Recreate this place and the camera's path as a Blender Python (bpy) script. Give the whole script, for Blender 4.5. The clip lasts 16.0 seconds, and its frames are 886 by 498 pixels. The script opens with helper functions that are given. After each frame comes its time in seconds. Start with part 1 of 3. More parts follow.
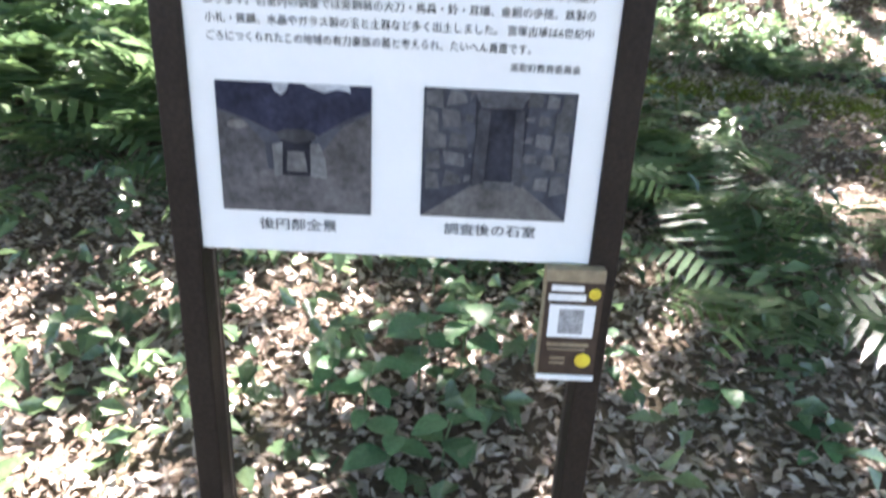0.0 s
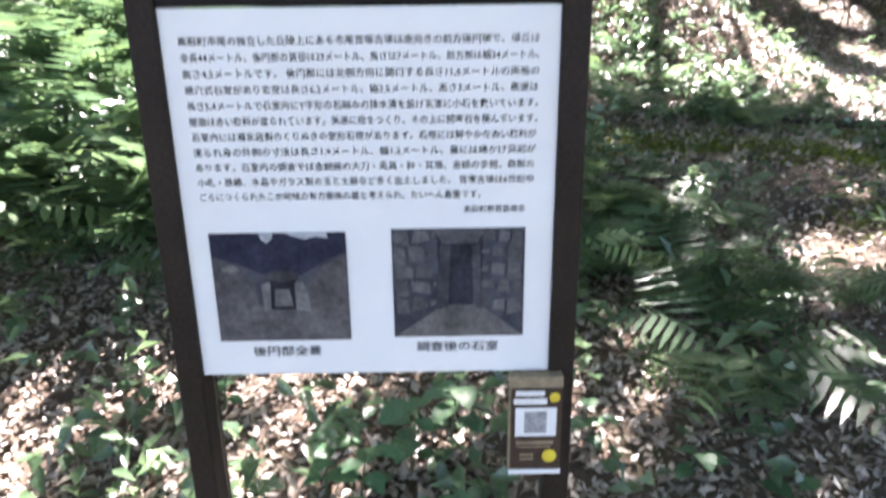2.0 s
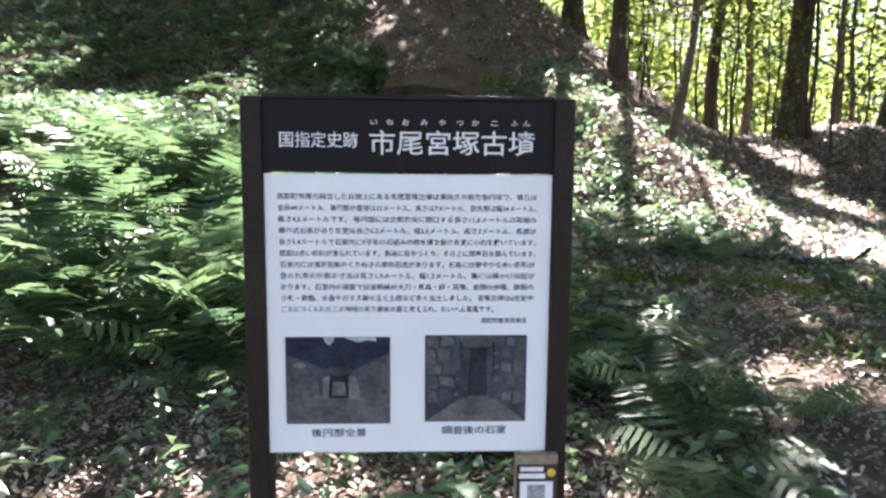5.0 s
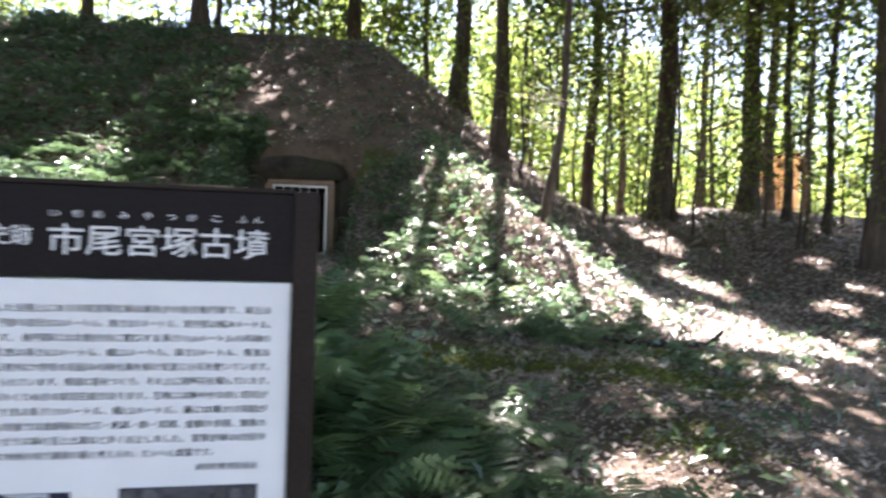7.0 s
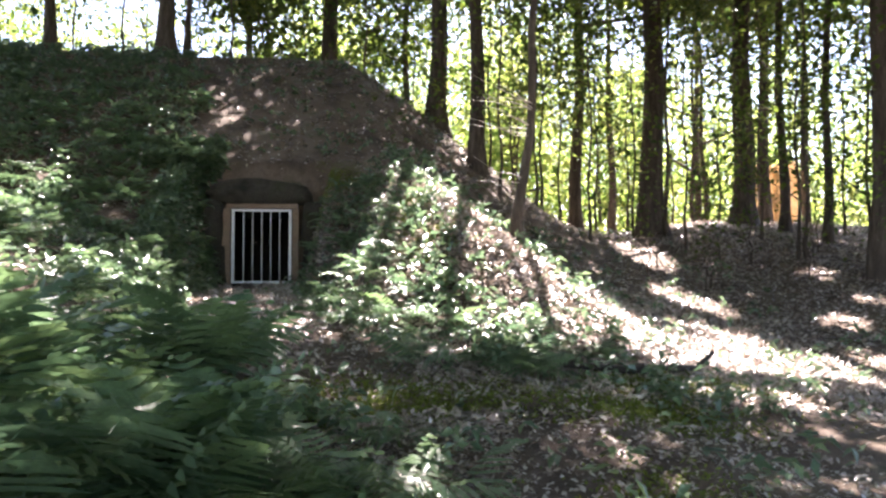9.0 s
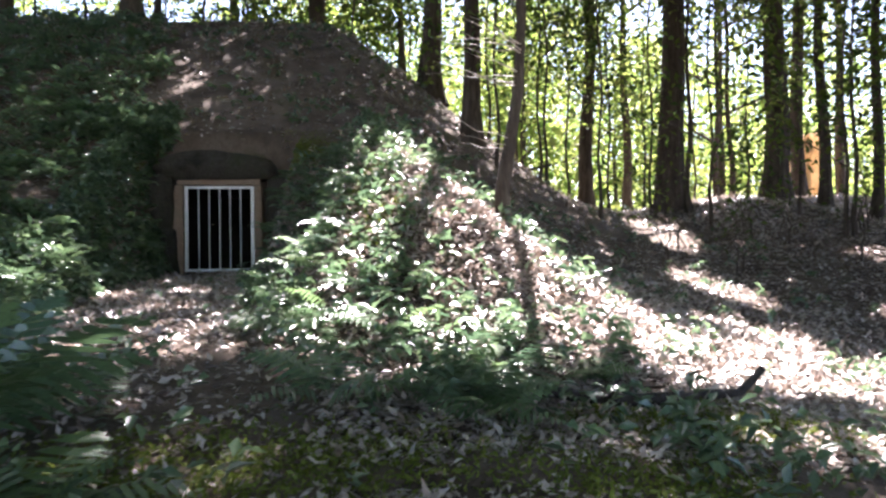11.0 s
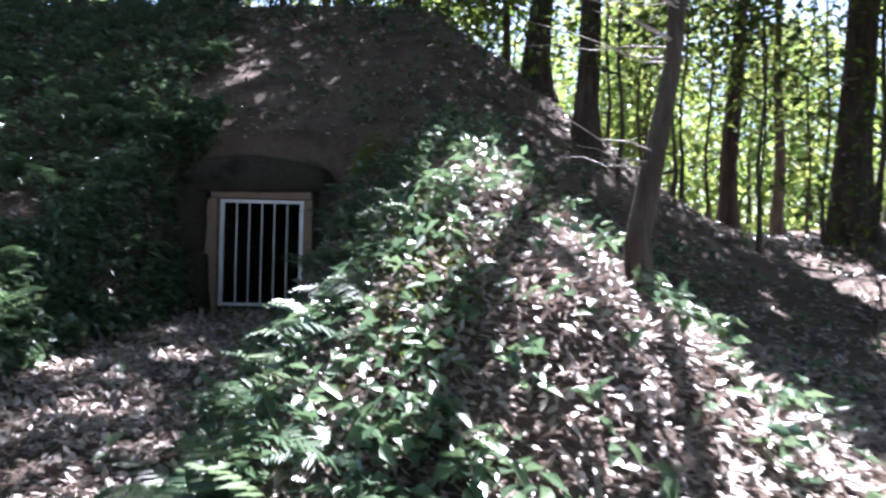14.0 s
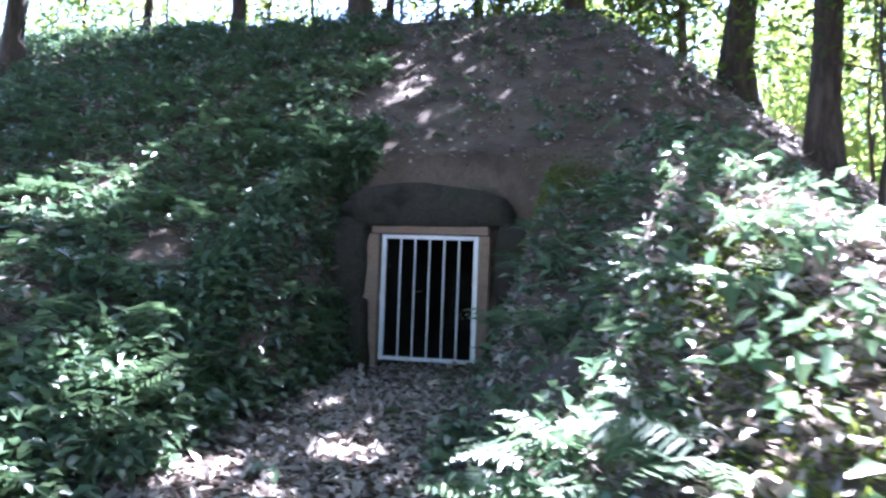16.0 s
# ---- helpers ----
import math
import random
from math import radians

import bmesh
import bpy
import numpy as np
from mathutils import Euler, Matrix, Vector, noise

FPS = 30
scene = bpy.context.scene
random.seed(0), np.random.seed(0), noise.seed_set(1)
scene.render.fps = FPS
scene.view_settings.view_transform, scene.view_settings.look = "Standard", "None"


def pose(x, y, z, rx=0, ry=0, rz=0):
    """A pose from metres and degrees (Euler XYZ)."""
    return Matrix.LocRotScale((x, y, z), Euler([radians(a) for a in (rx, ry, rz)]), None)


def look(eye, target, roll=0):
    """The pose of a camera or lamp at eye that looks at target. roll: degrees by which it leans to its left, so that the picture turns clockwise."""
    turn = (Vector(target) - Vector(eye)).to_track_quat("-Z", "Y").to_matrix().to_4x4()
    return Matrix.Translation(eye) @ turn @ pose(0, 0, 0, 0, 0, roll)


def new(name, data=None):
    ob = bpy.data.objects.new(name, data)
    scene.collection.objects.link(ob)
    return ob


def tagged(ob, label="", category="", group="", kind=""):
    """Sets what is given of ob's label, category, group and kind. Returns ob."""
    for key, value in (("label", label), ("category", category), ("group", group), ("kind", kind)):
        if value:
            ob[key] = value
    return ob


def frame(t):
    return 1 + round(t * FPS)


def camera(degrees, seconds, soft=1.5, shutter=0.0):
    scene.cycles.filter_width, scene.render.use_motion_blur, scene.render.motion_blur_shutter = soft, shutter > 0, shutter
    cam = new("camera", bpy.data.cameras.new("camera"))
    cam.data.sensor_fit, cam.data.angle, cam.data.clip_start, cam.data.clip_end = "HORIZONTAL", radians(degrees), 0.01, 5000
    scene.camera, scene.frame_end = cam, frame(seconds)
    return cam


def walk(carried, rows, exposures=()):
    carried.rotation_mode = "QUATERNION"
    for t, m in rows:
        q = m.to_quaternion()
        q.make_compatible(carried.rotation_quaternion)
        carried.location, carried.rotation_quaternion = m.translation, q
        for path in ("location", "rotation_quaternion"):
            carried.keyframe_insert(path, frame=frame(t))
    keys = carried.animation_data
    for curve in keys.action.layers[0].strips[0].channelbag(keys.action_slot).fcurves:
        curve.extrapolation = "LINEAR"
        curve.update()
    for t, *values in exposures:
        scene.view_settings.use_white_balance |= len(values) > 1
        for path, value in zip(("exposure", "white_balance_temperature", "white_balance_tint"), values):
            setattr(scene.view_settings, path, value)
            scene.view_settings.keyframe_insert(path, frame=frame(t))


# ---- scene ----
cam = camera(66.7, 16.0, soft=2.5, shutter=0.4)
METRES, EYE, TILT, LEAN, TURN = 9.2, 1.6, 0.0, 0.0, -0.3
ROWS = [
    (0.0, 0.0, 0.0, 0.0, 1.0, -21.27, -2.58),
    (0.5, -0.0007, 0.0083, -0.0053, 0.69, -27.48, -2.51),
    (1.0, -0.0001, 0.0097, 0.0007, -0.08, -28.73, -0.95),
    (1.5, 0.0016, 0.0032, 0.0112, -0.5, -25.26, 0.33),
    (2.0, 0.0058, -0.0107, 0.0213, -0.28, -17.68, 0.68),
    (2.5, 0.0071, -0.0204, 0.0264, 0.9, -10.6, -0.09),
    (3.0, 0.0067, -0.0263, 0.0265, 1.74, -9.11, -0.96),
    (5.5, -0.0085, -0.0578, 0.0279, -2.57, -5.58, -0.43),
    (6.0, -0.0096, -0.0563, 0.0262, -2.89, -4.37, -0.57),
    (6.5, 0.0086, -0.0438, 0.0298, -4.04, -3.11, -0.81),
    (7.0, 0.0343, -0.026, 0.0365, -10.51, -0.59, -1.87),
    (7.5, 0.0495, -0.0131, 0.0301, -16.39, 0.18, -2.22),
    (8.0, 0.0678, 0.0126, 0.0242, -20.74, -0.7, -1.02),
    (8.5, 0.0965, 0.0375, 0.0237, -14.02, -0.83, -0.32),
    (9.0, 0.1143, 0.0674, 0.0248, -10.3, 1.84, 0.08),
    (11.5, 0.224, 0.3041, 0.0295, -8.61, -0.57, 0.41),
    (12.0, 0.2389, 0.3575, 0.0443, -7.08, -1.25, -0.64),
    (12.5, 0.2579, 0.4022, 0.0562, -4.73, -1.13, -0.64),
    (13.0, 0.2606, 0.4512, 0.0655, -3.05, -0.77, -0.89),
    (13.5, 0.2621, 0.4896, 0.0757, -2.46, -1.05, -1.06),
    (14.0, 0.2608, 0.5445, 0.0875, 0.11, 0.13, -1.46),
    (14.5, 0.238, 0.588, 0.0935, 4.74, 0.82, -1.51),
    (15.0, 0.2214, 0.6301, 0.103, 4.48, 1.04, -0.9),
    (15.5, 0.2048, 0.6827, 0.1098, 7.9, 1.63, -1.36),
    (16.0, 0.1718, 0.7165, 0.1158, 11.25, 1.59, -2.09),
]
EXPOSURES = [(0.0, 3.9, 6400, 19), (2.5, 3.6, 6300, 22), (6.5, 3.4, 6300, 22), (9.0, 3.5, 6500, 24), (12.0, 3.0, 5850, 25), (13.5, 2.75, 5550, 25), (15.0, 2.9, 5300, 25), (15.5, 3.35, 5150, 26), (16.0, 4.05, 5100, 27)]
walk(cam, [(t, pose(0, 0, EYE, TILT, LEAN, TURN) @ pose(METRES * x, METRES * y, METRES * z, 90 + pitch, roll, yaw)) for t, x, y, z, yaw, pitch, roll in ROWS], EXPOSURES)

# ---- sky and sun: an autumn midday sun stands beyond the mound, slightly to the side ----
SUN_AZ, SUN_EL = radians(15), radians(54)      # azimuth from +y towards +x
TO_SUN = Vector((math.sin(SUN_AZ) * math.cos(SUN_EL), math.cos(SUN_AZ) * math.cos(SUN_EL), math.sin(SUN_EL)))
world = bpy.data.worlds.new("sky")
scene.world = world
world.use_nodes = True
wn = world.node_tree
sky = wn.nodes.new("ShaderNodeTexSky")
sky.sky_type, sky.sun_disc, sky.sun_elevation, sky.sun_rotation = "NISHITA", False, SUN_EL, SUN_AZ
wn.links.new(sky.outputs[0], wn.nodes["Background"].inputs[0])
wn.nodes["Background"].inputs[1].default_value = 0.06
sun_data = bpy.data.lights.new("sun", "SUN")
sun_data.energy, sun_data.angle, sun_data.color = 5.0, radians(0.5), (1.0, 0.95, 0.86)
sun = new("sun", sun_data)
sun.matrix_world = look((0, 0, 60), Vector((0, 0, 60)) - TO_SUN)


# ---- materials ----
def material(name, stops, scale=8.0, rough=0.8, bump=0.3, fine=60.0, translucent=0.0, source="noise", metal=0.0, spec=0.3, stretch=(1, 1, 1), grain=0.55):
    """A surface that varies at two scales; stops: colours along the ramp. source: noise, island or object."""
    m = bpy.data.materials.new(name)
    m.use_nodes = True
    nt, N = m.node_tree, m.node_tree.nodes
    L = nt.links.new
    b = N["Principled BSDF"]
    b.inputs["Roughness"].default_value, b.inputs["Metallic"].default_value = rough, metal
    b.inputs["Specular IOR Level"].default_value = spec
    tc, mp = N.new("ShaderNodeTexCoord"), N.new("ShaderNodeMapping")
    mp.inputs["Scale"].default_value = stretch
    L(tc.outputs["Object"], mp.inputs[0])
    big, small, ramp = N.new("ShaderNodeTexNoise"), N.new("ShaderNodeTexNoise"), N.new("ShaderNodeValToRGB")
    big.inputs["Scale"].default_value, big.inputs["Detail"].default_value, big.inputs["Roughness"].default_value = scale, 6, 0.65
    small.inputs["Scale"].default_value, small.inputs["Detail"].default_value = fine, 4
    L(mp.outputs[0], big.inputs["Vector"]), L(mp.outputs[0], small.inputs["Vector"])
    el = ramp.color_ramp.elements
    while len(el) < len(stops):
        el.new(0.5)
    lo, hi = (0.3, 0.7) if source == "noise" else (0.0, 1.0)
    for i, c in enumerate(stops):
        el[i].position, el[i].color = lo + (hi - lo) * i / max(1, len(stops) - 1), (*c, 1)
    if source == "island":
        g = N.new("ShaderNodeNewGeometry")
        L(g.outputs["Random Per Island"], ramp.inputs[0])
    elif source == "object":
        g = N.new("ShaderNodeObjectInfo")
        L(g.outputs["Random"], ramp.inputs[0])
    else:
        L(big.outputs[0], ramp.inputs[0])
    mix = N.new("ShaderNodeMix")
    mix.data_type, mix.blend_type = "RGBA", "OVERLAY"
    mix.inputs["Factor"].default_value = grain
    L(ramp.outputs[0], mix.inputs["A"])
    L(small.outputs[0], mix.inputs["B"])
    colour = mix.outputs["Result"]
    L(colour, b.inputs["Base Color"])
    if bump:
        bp = N.new("ShaderNodeBump")
        bp.inputs["Strength"].default_value, bp.inputs["Distance"].default_value = bump, 0.02
        L(small.outputs[0], bp.inputs["Height"]), L(bp.outputs[0], b.inputs["Normal"])
    if translucent:
        tr, ms = N.new("ShaderNodeBsdfTranslucent"), N.new("ShaderNodeMixShader")
        ms.inputs[0].default_value = translucent
        L(colour, tr.inputs[0]), L(b.outputs[0], ms.inputs[1]), L(tr.outputs[0], ms.inputs[2])
        L(ms.outputs[0], N["Material Output"].inputs[0])
    return m


M_SOIL = material("forest_soil", [(0.040, 0.029, 0.022), (0.088, 0.063, 0.047), (0.14, 0.105, 0.08), (0.06, 0.058, 0.03)], 1.6, 0.95, 0.8, 45)
M_LITTER = material("dry_leaves", [(0.15, 0.105, 0.085), (0.32, 0.25, 0.20), (0.50, 0.43, 0.37), (0.23, 0.165, 0.125), (0.54, 0.48, 0.43), (0.37, 0.31, 0.26)], 9, 0.36, 0.2, 70, 0.12, "island", spec=0.9)
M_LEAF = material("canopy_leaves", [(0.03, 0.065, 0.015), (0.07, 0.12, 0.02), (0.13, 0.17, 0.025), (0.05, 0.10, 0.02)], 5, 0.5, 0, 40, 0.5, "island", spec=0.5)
# Lighter copy of the canopy leaves: sunlight on the far woods is in the colour
M_FARLEAF = material("sun_painted_leaves", [(0.10, 0.17, 0.04), (0.21, 0.29, 0.06), (0.34, 0.37, 0.10), (0.13, 0.22, 0.05)], 5, 0.5, 0, 40, 0.6, "island", spec=0.4)
M_FERN = material("fern_fronds", [(0.07, 0.125, 0.06), (0.105, 0.175, 0.08), (0.155, 0.235, 0.095), (0.08, 0.145, 0.085)], 6, 0.36, 0, 50, 0.38, "island", spec=0.55)
M_FERN_OB = material("fern_frond", [(0.07, 0.125, 0.06), (0.105, 0.175, 0.08), (0.155, 0.235, 0.095), (0.08, 0.145, 0.085)], 6, 0.36, 0, 50, 0.38, "object", spec=0.55)
M_PLANT = material("seedling_leaves", [(0.07, 0.125, 0.07), (0.11, 0.18, 0.09), (0.16, 0.23, 0.11)], 9, 0.28, 0.1, 80, 0.35, "island", spec=1.0)
M_BARK = material("bark", [(0.035, 0.027, 0.022), (0.075, 0.06, 0.048), (0.13, 0.11, 0.09)], 3.5, 0.95, 1.0, 22, stretch=(3, 3, 0.5))
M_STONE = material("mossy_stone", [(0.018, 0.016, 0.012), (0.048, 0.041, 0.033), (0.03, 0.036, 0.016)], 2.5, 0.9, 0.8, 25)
M_CONC = material("weathered_concrete", [(0.20, 0.13, 0.09), (0.30, 0.21, 0.15), (0.24, 0.19, 0.14)], 3, 0.85, 0.3, 50)
M_STEEL = material("galvanised_steel", [(0.62, 0.63, 0.64), (0.75, 0.76, 0.77)], 8, 0.45, 0.05, 90, metal=0.35, spec=0.5)
M_POST = material("dark_brown_paint", [(0.020, 0.014, 0.011), (0.030, 0.022, 0.017)], 5, 0.55, 0.1, 120, spec=0.15)
M_HEAD = material("dark_enamel", [(0.010, 0.008, 0.009), (0.015, 0.012, 0.012)], 4, 0.5, 0.03, 140, spec=0.12)
M_WHITE = material("white_enamel", [(0.76, 0.77, 0.79), (0.82, 0.83, 0.84)], 3, 0.4, 0.02, 80, grain=0.06)
M_INK = material("black_ink", [(0.03, 0.03, 0.035), (0.045, 0.045, 0.05)], 20, 0.6, 0)
M_PAINT = material("white_lettering", [(0.70, 0.70, 0.70), (0.80, 0.80, 0.80)], 20, 0.6, 0)


# ---- geometry helpers ----
def part(name, bm, mat, parent=None, label="", smooth=False):
    me = bpy.data.meshes.new(name)
    bm.to_mesh(me)
    bm.free()
    me.materials.append(mat)
    if smooth:
        me.shade_smooth()
    ob = new(name, me)
    ob.parent = parent
    if label:
        tagged(ob, label)
    return ob


def mesh_of(name, verts, faces, mat, smooth=False):
    """A mesh from arrays of corners and of faces with equal numbers of corners."""
    verts, faces = np.asarray(verts, np.float32), np.asarray(faces, np.int32)
    me = bpy.data.meshes.new(name)
    n = faces.shape[1]
    me.vertices.add(len(verts)), me.loops.add(faces.size), me.polygons.add(len(faces))
    me.vertices.foreach_set("co", verts.ravel())
    me.loops.foreach_set("vertex_index", faces.ravel())
    me.polygons.foreach_set("loop_start", np.arange(0, faces.size, n, dtype=np.int32))
    me.update(calc_edges=True)
    me.validate()
    me.materials.append(mat)
    if smooth:
        me.shade_smooth()
    return me


def box(bm, lo, hi, bevel=0.0):
    ret = bmesh.ops.create_cube(bm, size=1)
    for v in ret["verts"]:
        v.co = Vector([lo[i] + (hi[i] - lo[i]) * (v.co[i] + 0.5) for i in range(3)])
    if bevel:
        edges = list({e for v in ret["verts"] for e in v.link_edges})
        bmesh.ops.bevel(bm, geom=edges, offset=bevel, segments=2, affect="EDGES", profile=0.5)
    return bm


def tube(points, radii, sides=10, rough=0.0, seed=0.0):
    """A tapered tube along points, as arrays, with an uneven skin."""
    points = [Vector(p) for p in points]
    verts, faces = [], []
    for i, p in enumerate(points):
        d = (points[min(i + 1, len(points) - 1)] - points[max(i - 1, 0)]).normalized()
        a = d.orthogonal().normalized() if abs(d.z) < 0.9 else Vector((1, 0, 0))
        a = (a - d * a.dot(d)).normalized()
        b = d.cross(a)
        for k in range(sides):
            w = 2 * math.pi * k / sides
            o = a * math.cos(w) + b * math.sin(w)
            r = radii[i] * (1 + rough * noise.noise(Vector((o.x * 2 + seed, o.y * 2, p.z * 0.8))))
            verts.append(p + o * r)
    for i in range(len(points) - 1):
        for k in range(sides):
            k2 = (k + 1) % sides
            faces.append((i * sides + k, i * sides + k2, (i + 1) * sides + k2, (i + 1) * sides + k))
    return np.array([tuple(v) for v in verts]), np.array(faces)


def join(pieces):
    vs, fs, n = [], [], 0
    for v, f in pieces:
        vs.append(v), fs.append(f + n)
        n += len(v)
    return np.concatenate(vs), np.concatenate(fs)


def sm(x):
    x = np.clip(x, 0, 1)
    return x * x * (3 - 2 * x)


def wave(x, y, s=1.0):
    """Smooth uneven ground, about -1 to 1."""
    x, y = x * s, y * s
    return (np.sin(1.7 * x + 0.9 * y) + np.sin(2.3 * y - 1.1 * x + 1.3) + np.sin(3.7 * x + 2.1 * y + 0.4) * 0.6 + np.sin(5.3 * y - 3.9 * x) * 0.4) / 3


# ---- the lie of the land ----
def path_x(y):
    """Middle of the trodden way up to the gate."""
    return 1.7 * (1 - sm((np.asarray(y) - 4.5) / 7.0))


def ground(x, y):
    x, y = np.asarray(x, float), np.asarray(y, float)
    yp, yn = np.maximum(y, 0), np.minimum(y, 0)
    base = 1.7 * (1 - np.exp(-yp / 6)) - (1 - np.exp(0.2 * yn))
    side = base - 0.12 * np.clip(x - 3, 0, 3.5) * (1 - sm((y - 10) / 8))
    side = side + 1.15 * sm((y - 7.5) / 10) * sm((x - 3.5) / 3)
    side = side + 0.4 * sm((x - 7.3 - 0.15 * np.clip(y - 8, 0, 20)) / 3) * sm((y - 3) / 6)
    h = np.interp(y, [6.3, 7.3, 8.5, 10, 11, 13.5, 16], [0, 0.32, 1.05, 1.55, 1.85, 2.5, 2.5])
    w = np.where(x < 2.55, 0.95, 1.9)
    spur = h * sm((x - 0.9) / 0.7) * np.exp(-((x - 2.55) / w) ** 2)
    bank = 1.25 * sm((-x - 0.2) / 3.2) * sm((y - 2.2) / 4.5)
    low = side + spur + bank
    dx = x - 1.72
    r = np.sqrt(np.where(dx < 0, dx * 0.075, dx * 1.31) ** 2 + (y - 21.1) ** 2 + 0.4)
    mound = 1.3 + 7.25 * (1 - np.minimum(r / 10.7, 2) ** 1.03)
    k = 0.35
    z = np.logaddexp(low / k, mound / k) * k - k * 0.1
    c = (1 - sm((np.abs(x - path_x(y) * 0.55) - 0.72) / 0.65)) * (1 - sm((y - 14.12) / 0.12)) * sm((y - 5) / 3)
    z = z * (1 - c) + base * c
    return z + 0.035 * wave(x, y, 1.6) + 0.05 * wave(x, y, 0.45)


def height(x, y):
    return float(ground(x, y))


def stops(*spans):
    out = []
    for a, b, step in spans:
        out.append(np.arange(a, b, step))
    return np.concatenate(out)


def build_ground():
    xs = stops((-400, -60, 34), (-60, -14, 2), (-14, -5, 0.4), (-5, 7, 0.11), (7, 16, 0.3), (16, 60, 2), (60, 420, 36))
    ys = stops((-400, -40, 36), (-40, -4, 2), (-4, 1, 0.2), (1, 15, 0.11), (15, 30, 0.4), (30, 70, 2), (70, 420, 35))
    X, Y = np.meshgrid(xs, ys)
    Z = ground(X, Y)
    V = np.stack([X.ravel(), Y.ravel(), Z.ravel()], 1)
    i, j = np.meshgrid(np.arange(len(xs) - 1), np.arange(len(ys) - 1))
    a = (j * len(xs) + i).ravel()
    F = np.stack([a, a + 1, a + 1 + len(xs), a + len(xs)], 1)
    mid = V[F].mean(1)
    keep = ~((np.abs(mid[:, 0]) < 0.66) & (mid[:, 1] > 14.08) & (mid[:, 1] < 14.5) & (mid[:, 2] < 3.35))
    ob = new("ground", mesh_of("ground", V, F[keep], M_SOIL, True))
    tagged(ob, "dark forest soil rising to a wooded burial mound", "ground", kind="structure")


build_ground()


# ---- the tomb's entrance ----
def boulder(name, lo, hi, seed, parent=None, label="", rough=0.16, arch=False):
    """A weathered block that fills about the given box."""
    bm = bmesh.new()
    bmesh.ops.create_cube(bm, size=1)
    bmesh.ops.subdivide_edges(bm, edges=bm.edges[:], cuts=7, use_grid_fill=True)
    c, s = (Vector(lo) + Vector(hi)) / 2, Vector(hi) - Vector(lo)
    for v in bm.verts:
        p = v.co.copy()
        q = p.normalized() * 0.62
        p = p.lerp(q, 0.35)
        p *= 1 + rough * noise.noise(p * 2.2 + Vector((seed, 0, 0))) + rough * 0.5 * noise.noise(p * 5 + Vector((0, seed, 0)))
        if arch and p.z > 0:
            p.z *= 1 - 0.75 * min(1, abs(p.x) * 2) ** 2.2
        v.co = c + Vector((p.x * s.x, p.y * s.y, p.z * s.z))
    return part(name, bm, M_STONE, parent, label, True)


GATE_Y, SILL, GATE_TOP = 14.12, 1.585, 3.03


